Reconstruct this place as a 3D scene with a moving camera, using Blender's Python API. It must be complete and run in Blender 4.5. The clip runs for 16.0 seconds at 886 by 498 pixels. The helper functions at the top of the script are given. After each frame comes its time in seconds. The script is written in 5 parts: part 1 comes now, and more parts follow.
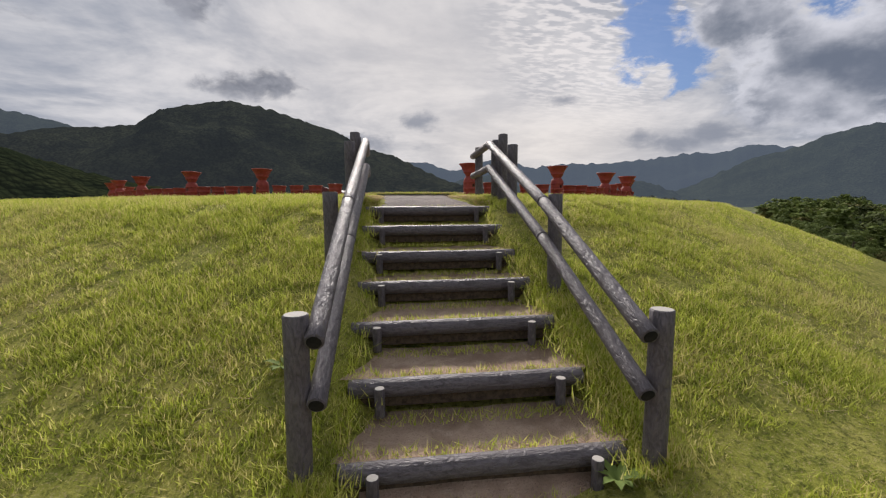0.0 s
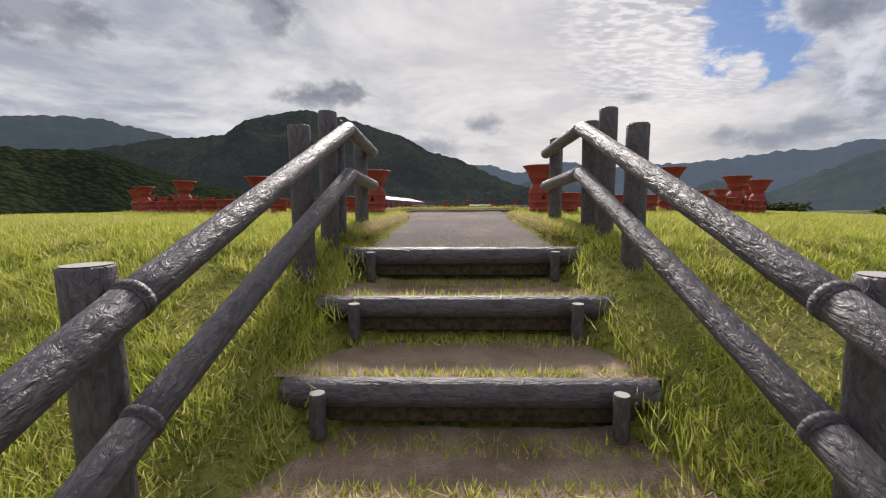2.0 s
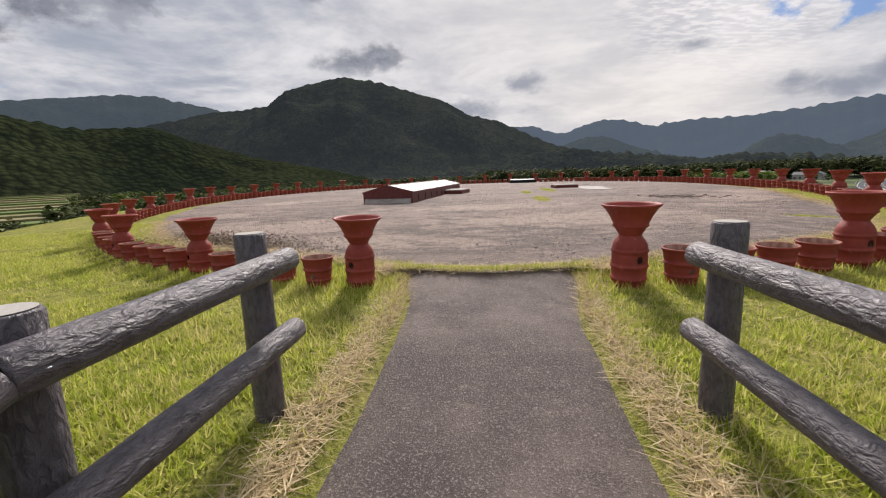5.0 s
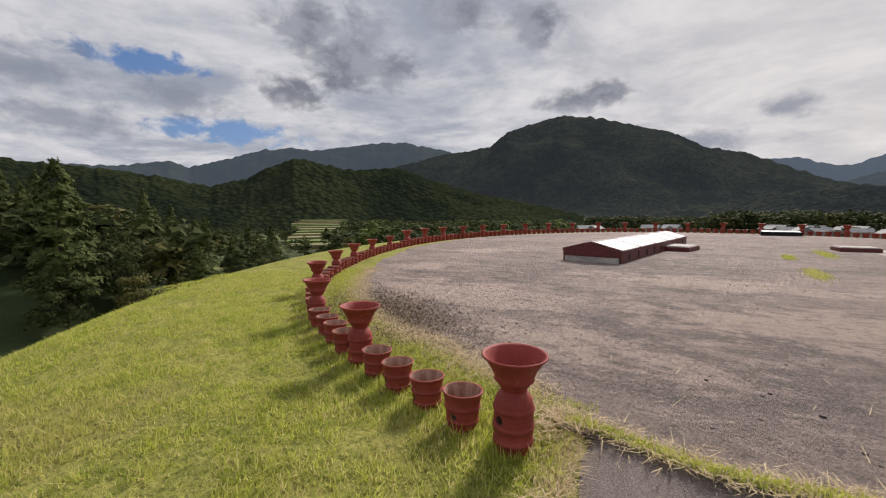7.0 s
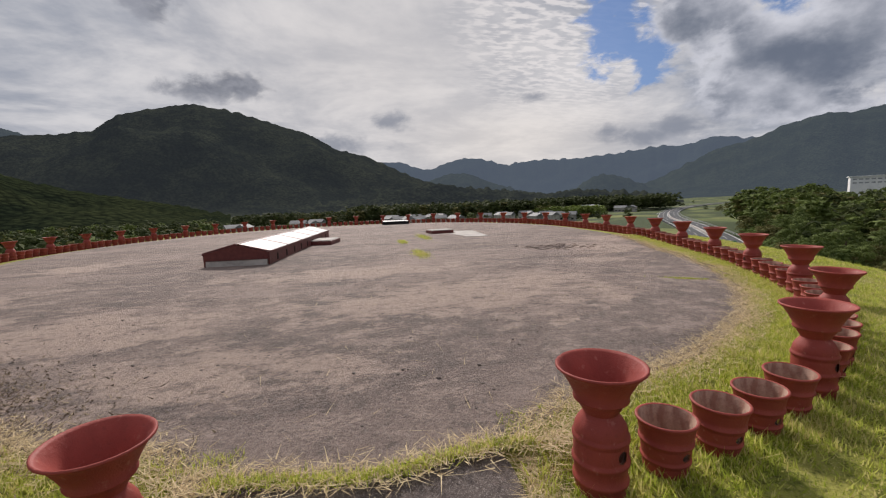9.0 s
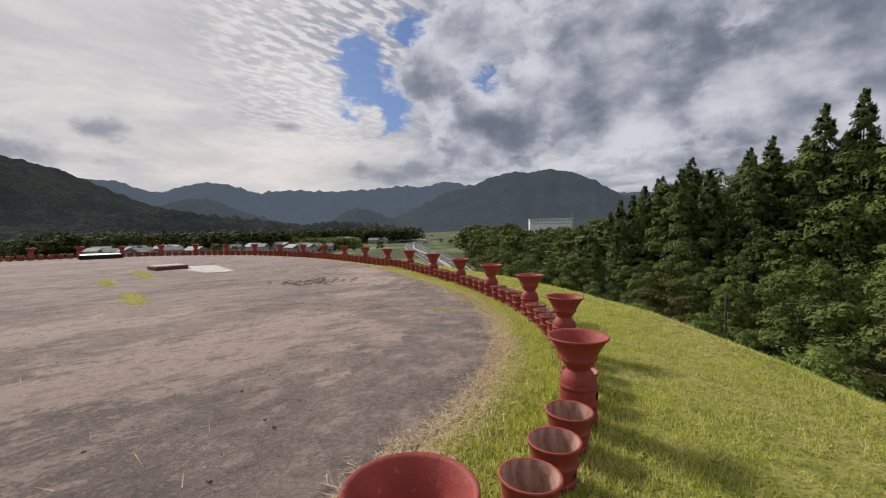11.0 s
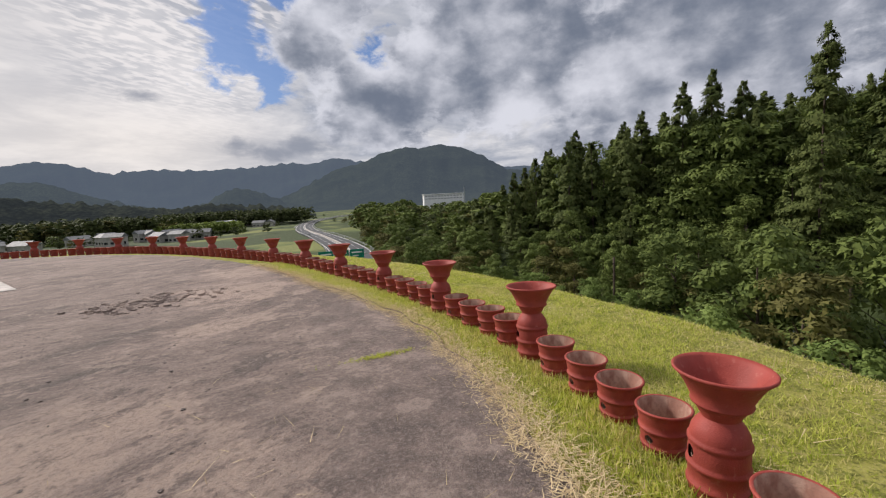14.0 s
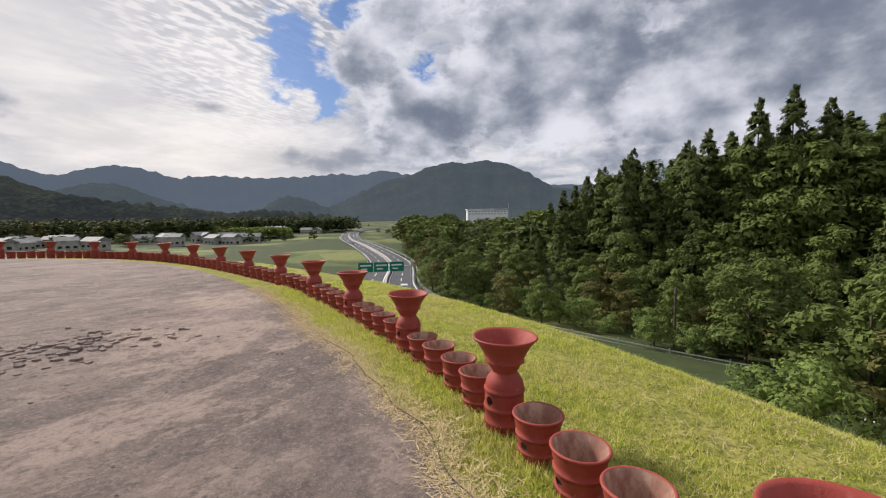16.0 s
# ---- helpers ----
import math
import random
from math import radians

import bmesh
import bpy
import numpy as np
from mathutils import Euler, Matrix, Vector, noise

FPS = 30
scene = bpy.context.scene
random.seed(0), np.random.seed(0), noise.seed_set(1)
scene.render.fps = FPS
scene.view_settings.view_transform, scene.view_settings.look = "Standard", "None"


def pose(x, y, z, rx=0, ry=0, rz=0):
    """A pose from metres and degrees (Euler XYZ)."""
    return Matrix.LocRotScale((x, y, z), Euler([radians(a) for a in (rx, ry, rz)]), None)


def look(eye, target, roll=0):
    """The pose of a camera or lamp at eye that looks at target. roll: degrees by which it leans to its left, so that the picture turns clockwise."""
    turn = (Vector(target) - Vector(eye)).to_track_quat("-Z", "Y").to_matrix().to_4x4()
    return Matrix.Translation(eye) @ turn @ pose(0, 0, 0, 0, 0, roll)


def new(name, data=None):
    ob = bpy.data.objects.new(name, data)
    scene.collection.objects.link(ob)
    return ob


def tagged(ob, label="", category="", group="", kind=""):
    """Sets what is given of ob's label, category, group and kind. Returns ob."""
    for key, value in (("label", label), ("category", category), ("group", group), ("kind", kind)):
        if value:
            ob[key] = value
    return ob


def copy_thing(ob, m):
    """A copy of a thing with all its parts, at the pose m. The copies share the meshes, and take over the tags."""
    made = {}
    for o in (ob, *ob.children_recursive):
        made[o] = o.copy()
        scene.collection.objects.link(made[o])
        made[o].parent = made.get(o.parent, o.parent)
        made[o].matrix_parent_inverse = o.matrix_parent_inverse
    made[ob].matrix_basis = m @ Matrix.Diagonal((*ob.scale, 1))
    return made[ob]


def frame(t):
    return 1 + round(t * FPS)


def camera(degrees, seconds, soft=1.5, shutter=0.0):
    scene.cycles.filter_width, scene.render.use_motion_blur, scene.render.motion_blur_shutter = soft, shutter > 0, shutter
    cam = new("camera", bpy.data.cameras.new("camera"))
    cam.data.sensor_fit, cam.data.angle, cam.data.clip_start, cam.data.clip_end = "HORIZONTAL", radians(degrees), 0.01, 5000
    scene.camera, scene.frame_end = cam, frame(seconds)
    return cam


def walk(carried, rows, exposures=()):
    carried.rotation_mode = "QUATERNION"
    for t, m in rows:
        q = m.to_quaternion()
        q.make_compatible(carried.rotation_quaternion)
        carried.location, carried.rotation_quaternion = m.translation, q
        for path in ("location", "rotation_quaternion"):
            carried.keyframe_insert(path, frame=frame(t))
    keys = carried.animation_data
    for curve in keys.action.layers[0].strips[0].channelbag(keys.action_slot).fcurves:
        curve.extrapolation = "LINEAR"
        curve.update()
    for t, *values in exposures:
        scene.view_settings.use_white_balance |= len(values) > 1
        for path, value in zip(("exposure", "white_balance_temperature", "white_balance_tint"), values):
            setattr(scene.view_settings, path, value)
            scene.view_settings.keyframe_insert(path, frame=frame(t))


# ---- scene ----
cam = camera(93.2, 16.0, 1.2)
PATH = [
    (0, (-0.846, 3.392, -0.212), (-0.596, 5.365, -0.422), -0.3),
    (0.5, (-0.659, 4.056, -0.194), (-0.553, 6.038, -0.439), -0.5),
    (1, (-0.542, 4.694, -0.195), (-0.507, 6.683, -0.407), -0.1),
    (1.5, (-0.469, 5.381, -0.131), (-0.482, 7.372, -0.321), -0.1),
    (2, (-0.393, 6.015, 0.045), (-0.442, 8.005, -0.151), -0.3),
    (2.5, (-0.391, 6.491, 0.204), (-0.44, 8.479, -0.01), -0.5),
    (3, (-0.385, 6.94, 0.377), (-0.432, 8.927, 0.15), -0.6),
    (3.2, (-0.356, 7.12, 0.451), (-0.41, 9.106, 0.217), -0.6),
    (5.3, (-0.286, 8.695, 1.038), (-0.623, 10.63, 0.661), -2.4),
    (5.5, (-0.321, 8.829, 1.116), (-0.74, 10.745, 0.724), -2.5),
    (6, (-0.308, 9.187, 1.247), (-0.974, 11.028, 0.837), -2.8),
    (6.5, (-0.344, 9.436, 1.424), (-1.339, 11.146, 1.13), -1.6),
    (7, (-0.373, 9.674, 1.474), (-1.511, 11.31, 1.303), -0.2),
    (7.5, (-0.331, 9.853, 1.523), (-1.325, 11.582, 1.376), 0.3),
    (8, (-0.395, 10.045, 1.533), (-1.084, 11.917, 1.385), -1.3),
    (8.5, (-0.424, 10.157, 1.515), (-0.655, 12.134, 1.324), -2.7),
    (9, (-0.335, 10.176, 1.505), (0.023, 12.132, 1.287), -2.2),
    (9.5, (-0.191, 10.17, 1.505), (0.684, 11.956, 1.29), -1.5),
    (10, (-0.082, 10.274, 1.49), (1.096, 11.881, 1.316), -0.8),
    (10.2, (-0.052, 10.37, 1.494), (1.184, 11.935, 1.342), -0.7),
    (12.3, (0.407, 12.554, 1.496), (1.866, 13.916, 1.371), -2.1),
    (12.5, (0.58, 12.766, 1.53), (2.066, 14.096, 1.38), -2.2),
    (13, (1.049, 13.208, 1.532), (2.618, 14.435, 1.346), -2.8),
    (13.5, (1.582, 13.583, 1.545), (3.209, 14.726, 1.333), -3.0),
    (14, (2.235, 13.974, 1.552), (3.9, 15.059, 1.326), -3.0),
    (14.5, (2.898, 14.362, 1.535), (4.571, 15.435, 1.308), -2.6),
    (15, (3.497, 14.829, 1.561), (5.153, 15.929, 1.343), -1.8),
    (15.5, (4.105, 15.313, 1.557), (5.72, 16.477, 1.363), -0.9),
    (16, (4.656, 15.834, 1.579), (6.213, 17.08, 1.428), -0.5),
]
walk(cam, [(t, look(eye, target, roll)) for t, eye, target, roll in PATH], [(0, -0.06, 6500, 16), (2, 0.07, 6500, 16), (3, 0.13, 6500, 16), (6, 0.03, 6500, 16), (9.5, -0.18, 6500, 16), (13, -0.02, 6500, 16), (15, 0.10, 6500, 16), (16, 0.16, 6500, 16)])

# ---- light ----
SUN_AZ, SUN_EL = 3.0, 36.0            # degrees left of +y, degrees above the horizon


def heading(b, e=0.0):
    """A unit vector, b degrees left of +y and e degrees up."""
    b, e = radians(b), radians(e)
    return Vector((-math.sin(b) * math.cos(e), math.cos(b) * math.cos(e), math.sin(e)))


sun = new("sun", bpy.data.lights.new("sun", "SUN"))
sun.data.energy, sun.data.angle, sun.data.color = 4.3, radians(9), (1.0, 0.95, 0.86)
sun.matrix_world = look(heading(SUN_AZ, SUN_EL) * 100, (0, 0, 0))


class Nodes:
    """A short way of writing a node tree."""

    def __init__(self, tree):
        self.tree = tree
        tree.nodes.clear()

    def put(self, kind, values=(), operation="", clamp=False):
        n = self.tree.nodes.new(kind)
        if operation:
            n.operation = operation
        if clamp:
            n.use_clamp = True
        for slot, value in (values.items() if isinstance(values, dict) else enumerate(values)):
            if value is None:
                continue
            if isinstance(value, bpy.types.NodeSocket):
                self.tree.links.new(value, n.inputs[slot])
            else:
                n.inputs[slot].default_value = value
        return n

    def math(self, op, a, b=0.0, c=None, clamp=False):
        return self.put("ShaderNodeMath", [a, b, c], operation=op, clamp=clamp).outputs[0]

    def vec(self, op, a, b=None):
        n = self.put("ShaderNodeVectorMath", [a, b], operation=op)
        return n.outputs["Value"] if op in ("LENGTH", "DOT_PRODUCT", "DISTANCE") else n.outputs[0]

    def noise(self, where, scale, detail=4.0, rough=0.55, distort=0.0):
        return self.put("ShaderNodeTexNoise", {"Vector": where, "Scale": scale, "Detail": detail, "Roughness": rough, "Distortion": distort}).outputs[0]

    def ramp(self, value, lo, hi):
        n = self.put("ShaderNodeMapRange", [value, lo, hi, 0.0, 1.0])
        n.interpolation_type = "SMOOTHSTEP"
        return n.outputs[0]

    def mix(self, factor, a, b):
        n = self.put("ShaderNodeMix")
        n.data_type = "RGBA"
        for slot, value in ((0, factor), (6, a), (7, b)):
            if isinstance(value, bpy.types.NodeSocket):
                self.tree.links.new(value, n.inputs[slot])
            elif slot:
                n.inputs[slot].default_value = (*value, 1)
            else:
                n.inputs[slot].default_value = value
        return n.outputs[2]


def make_sky():
    world = bpy.data.worlds.new("sky")
    scene.world = world
    world.use_nodes = True
    n = Nodes(world.node_tree)
    sky = n.put("ShaderNodeTexSky")
    sky.sky_type, sky.sun_disc, sky.sun_elevation, sky.sun_rotation = "NISHITA", False, radians(SUN_EL), radians(-SUN_AZ)
    blue = n.vec("MULTIPLY", sky.outputs[0], (0.05, 0.058, 0.07))
    way = n.put("ShaderNodeTexCoord").outputs["Generated"]
    xyz = n.put("ShaderNodeSeparateXYZ", [way])
    up = n.math("MAXIMUM", xyz.outputs[2], 0.0)
    over = n.math("ADD", up, 0.13)
    plane = n.put("ShaderNodeCombineXYZ", [n.math("DIVIDE", xyz.outputs[0], over), n.math("DIVIDE", xyz.outputs[1], over), 0.0]).outputs[0]
    broad = n.noise(plane, 1.1, 6, 0.6, 0.4)
    fine = n.noise(plane, 5.5, 5, 0.62, 0.2)
    ripple = n.noise(n.vec("MULTIPLY", plane, (1.0, 2.1, 1.0)), 13.0, 2, 0.5)
    wisp = n.noise(n.vec("MULTIPLY", way, (1.0, 1.0, 1.7)), 17.0, 7, 0.60, 0.3)
    puff = n.noise(n.vec("MULTIPLY", way, (1.0, 1.0, 1.6)), 6.0, 8, 0.6)
    # the high sheet of cloud
    body = n.math("ADD", n.math("MULTIPLY", broad, 0.82), n.math("MULTIPLY", fine, 0.18))
    sheet = n.mix(n.ramp(body, 0.36, 0.66), (0.355, 0.40, 0.465), (0.75, 0.765, 0.765))

    def nearness(b, e, r, flat=1.0, where=way):
        off = n.vec("MULTIPLY", n.vec("SUBTRACT", where, heading(b, e)), (1, 1, flat))
        return n.math("SUBTRACT", 1.0, n.math("DIVIDE", n.vec("LENGTH", off), radians(r)))

    def union(spots):
        total = None
        for s in spots:
            v = nearness(*s)
            total = v if total is None else n.math("MAXIMUM", total, v)
        return total

    rough = n.math("SUBTRACT", wisp, 0.5)
    lumpy = n.math("SUBTRACT", puff, 0.5)
    mottled = n.math("MULTIPLY", n.ramp(nearness(-27, 24, 17, 0.9), 0.0, 0.6), n.ramp(ripple, 0.42, 0.62))
    sheet = n.mix(n.math("MULTIPLY", mottled, 0.7), sheet, (0.93, 0.92, 0.90))
    # brightest where the sun stands behind it
    glow = n.ramp(nearness(SUN_AZ - 8, 17, 38, 1.4), 0.0, 1.0)
    sheet = n.mix(n.math("MULTIPLY", glow, 0.42), sheet, (0.96, 0.92, 0.84))
    sheet = n.mix(n.math("MULTIPLY", n.ramp(nearness(-22, 7, 26, 3.0), 0.0, 1.0), 0.5), sheet, (0.98, 0.93, 0.83))
    # blue openings
    holes = union([(-32.6, 19.3, 4.6, 0.8), (-36.5, 15.2, 3.6, 1.1), (-49.5, 18.8, 3.4, 1.2), (-39.5, 24.5, 3.6, 1.3), (-71, 21, 2.2, 1.5), (62, 9.6, 9, 5.5), (70, 16, 6, 3.5)])
    holes = n.ramp(n.math("ADD", holes, n.math("MULTIPLY", rough, 2.6)), 0.02, 0.6)
    colour = n.mix(n.math("MULTIPLY", holes, 0.95), sheet, n.vec("ADD", blue, (0.0, 0.04, 0.13)))
    # the heaped clouds over the woods
    heap = union([(-50, 13, 11, 1.6), (-57, 16, 12, 1.5), (-42, 20, 5, 1.1), (-68, 20, 18, 1.2), (-88, 15, 24, 1.1), (-46, 24, 6, 1.0), (-110, 22, 26, 1.2), (150, 30, 40, 1.0)])
    heap = n.math("ADD", heap, n.math("ADD", n.math("MULTIPLY", lumpy, 1.6), n.math("MULTIPLY", rough, 0.8)))
    shade = n.noise(n.vec("ADD", n.vec("MULTIPLY", way, (1.0, 1.0, 1.5)), (3.1, 1.7, 0.4)), 7.5, 9, 0.56)
    lumps = n.put("ShaderNodeTexVoronoi", {"Vector": n.vec("ADD", n.vec("MULTIPLY", way, (1.0, 1.0, 1.35)), n.vec("MULTIPLY", n.put("ShaderNodeCombineXYZ", [rough, lumpy, rough]).outputs[0], (0.10, 0.10, 0.10))), "Scale": 13.0})
    lumps.feature = "SMOOTH_F1"
    towers = union([(-67.5, 10.8, 6, 1.5), (-79, 13.5, 7, 1.5), (-55, 19.5, 3, 1.2), (-87, 10.5, 6, 2.2), (-62, 7.5, 8, 3.5), (-49, 16.5, 4, 1.6)])
    bases = union([(-50, 11.5, 12, 2.1), (-61, 16, 9, 1.6), (-71, 19, 11, 1.4), (-94, 16, 20, 1.2), (-100, 10, 12, 1.4), (-76, 9.0, 6, 3.0), (-82, 22, 12, 1.2)])
    sunlit = n.math("ADD", shade, n.math("SUBTRACT", n.math("MULTIPLY", n.math("MAXIMUM", towers, 0.0), 0.34), n.math("MULTIPLY", n.math("MAXIMUM", bases, 0.0), 0.14)))
    sunlit = n.math("ADD", sunlit, n.math("MULTIPLY", n.math("SUBTRACT", 0.42, lumps.outputs["Distance"]), 0.34))
    sunlit = n.math("ADD", sunlit, n.math("MULTIPLY", n.ramp(heap, 0.55, 0.1), 0.20))
    lit = n.mix(n.ramp(sunlit, 0.22, 0.84), (0.165, 0.200, 0.258), (0.70, 0.735, 0.785))
    colour = n.mix(n.ramp(heap, 0.05, 0.30), colour, lit)
    # dark clouds that hang before the sheet, heavy ones and thin ones
    dark = union([(46.5, 20, 8.0, 1.25), (42, 18.2, 6.0, 1.6), (51.5, 22.3, 6.0, 1.3), (55, 15, 5.5, 2.3), (32, 24.4, 6.5, 1.9), (22.7, 22.8, 4.2, 1.4), (17.5, 13.8, 6.0, 3.6), (14.2, 14.6, 4.2, 2.3)])
    body = n.math("ADD", dark, n.math("ADD", n.math("MULTIPLY", rough, 2.0), n.math("MULTIPLY", lumpy, 1.4)))
    tone = n.mix(n.ramp(n.math("ADD", shade, n.math("MULTIPLY", rough, 0.5)), 0.38, 0.62), (0.155, 0.175, 0.215), (0.33, 0.355, 0.40))
    colour = n.mix(n.math("MULTIPLY", n.ramp(body, 0.05, 0.75), 0.88), colour, tone)
    thin = union([(79, 14, 10, 2.6), (76, 9.8, 9, 3.2), (66, 13, 8, 3.0), (-32.0, 8.0, 2.6, 1.7), (-36, 7.0, 3.4, 2.4), (-23, 12.9, 2.4, 2.4), (-3.8, 10.7, 3.6, 2.4), (4, 8.0, 9, 4.5), (-40, 8, 5, 3)])
    body = n.math("ADD", thin, n.math("ADD", n.math("MULTIPLY", rough, 2.2), n.math("MULTIPLY", lumpy, 1.6)))
    colour = n.mix(n.math("MULTIPLY", n.ramp(body, 0.0, 1.0), 0.75), colour, (0.25, 0.285, 0.345))
    # the ground side of the sky is dim
    colour = n.mix(n.ramp(xyz.outputs[2], -0.02, -0.12), colour, (0.10, 0.11, 0.10))
    back = n.put("ShaderNodeBackground", [colour, 0.95])
    n.put("ShaderNodeOutputWorld", [back.outputs[0]])


make_sky()


# ---- materials ----
def material(name, build, rough=0.8, metal=0.0, shine=0.3, through_light=0.0):
    """build(n, place, lot) returns a colour, and perhaps a height for the relief and its depth in metres."""
    m = bpy.data.materials.new(name)
    m.use_nodes = True
    n = Nodes(m.node_tree)
    place = n.put("ShaderNodeTexCoord").outputs["Object"]
    lot = n.put("ShaderNodeObjectInfo").outputs["Random"]
    got = build(n, place, lot)
    colour, height, depth, gloss = (tuple(got) + (None, 0.01, None))[:4] if isinstance(got, tuple) and isinstance(got[0], bpy.types.NodeSocket) else (got, None, 0.0, None)
    shader = n.put("ShaderNodeBsdfPrincipled", {"Roughness": rough, "Metallic": metal, "Specular IOR Level": shine})
    if isinstance(colour, bpy.types.NodeSocket):
        m.node_tree.links.new(colour, shader.inputs["Base Color"])
    else:
        shader.inputs["Base Color"].default_value = (*colour, 1)
    if height is not None:
        bump = n.put("ShaderNodeBump", {"Strength": 1.0, "Distance": depth, "Height": height})
        m.node_tree.links.new(bump.outputs[0], shader.inputs["Normal"])
    if gloss is not None:
        m.node_tree.links.new(gloss, shader.inputs["Roughness"])
    surface = shader.outputs[0]
    if through_light:
        thin = n.put("ShaderNodeBsdfTranslucent", [colour])
        surface = n.put("ShaderNodeMixShader", [through_light, surface, thin.outputs[0]]).outputs[0]
    n.put("ShaderNodeOutputMaterial", [surface])
    return m


def stretched(n, place, x, y, z):
    return n.vec("MULTIPLY", place, (x, y, z))


def grass_look(n, p, lot):
    big, mid, small = n.noise(p, 0.35, 4), n.noise(p, 1.9, 6, 0.65), n.noise(p, 24.0, 5, 0.75)
    tuft_, thatch = n.noise(p, 7.0, 5, 0.6), n.noise(stretched(n, p, 1, 1, 1), 60.0, 3, 0.7)
    c = n.mix(n.ramp(mid, 0.35, 0.68), (0.31, 0.325, 0.06), (0.45, 0.425, 0.11))
    c = n.mix(n.math("MULTIPLY", n.ramp(tuft_, 0.48, 0.62), 0.55), c, (0.17, 0.21, 0.034))
    c = n.mix(n.math("MULTIPLY", n.ramp(big, 0.5, 0.72), 0.6), c, (0.41, 0.335, 0.14))
    c = n.mix(n.math("MULTIPLY", n.ramp(thatch, 0.52, 0.68), 0.65), c, (0.52, 0.42, 0.22))
    c = n.mix(n.math("MULTIPLY", n.ramp(small, 0.48, 0.64), 0.7), c, (0.075, 0.09, 0.02))
    return c, n.math("ADD", small, n.math("ADD", tuft_, n.math("MULTIPLY", mid, 0.6))), 0.05


def blade_look(n, p, lot):
    r = n.put("ShaderNodeNewGeometry").outputs["Random Per Island"]
    mid, big = n.noise(p, 1.9, 4), n.noise(p, 0.35, 4)
    tufts = n.noise(p, 7.0, 4, 0.6)
    c = n.mix(r, (0.31, 0.38, 0.04), (0.80, 0.82, 0.18))
    c = n.mix(n.math("MULTIPLY", n.ramp(tufts, 0.48, 0.62), 0.55), c, (0.22, 0.29, 0.04))
    c = n.mix(n.math("MULTIPLY", n.ramp(n.math("ADD", n.math("MULTIPLY", mid, 0.5), n.math("MULTIPLY", r, 0.5)), 0.50, 0.72), 0.8), c, (0.70, 0.59, 0.29))
    return n.mix(n.math("MULTIPLY", n.ramp(big, 0.5, 0.7), 0.4), c, (0.64, 0.55, 0.26))


def straw_look(n, p, lot):
    r = n.put("ShaderNodeNewGeometry").outputs["Random Per Island"]
    return n.mix(r, (0.44, 0.33, 0.18), (0.82, 0.67, 0.42))


# worn places where the pale earth shows: x, y, reach, how much longer across than along
WORN = [(0.7, 16.5, 1.5, 3.2), (1.1, 17.2, 1.3, 2.2), (2.9, 17.7, 1.2, 1.6), (3.3, 15.75, 0.35, 1.3), (2.1, 14.8, 0.40, 1.0), (7.0, 22.2, 1.9, 1.0), (5.4, 20.0, 0.7, 2.0), (6.85, 19.0, 0.6, 1.6),
        (-1.8, 14.2, 1.1, 2.2), (-4.4, 16.2, 2.0, 1.8), (-7.4, 19.0, 1.6, 1.0), (-8.5, 24.0, 2.2, 0.8), (-0.6, 19.8, 1.5, 3.0), (8.3, 24.4, 1.6, 0.7)]


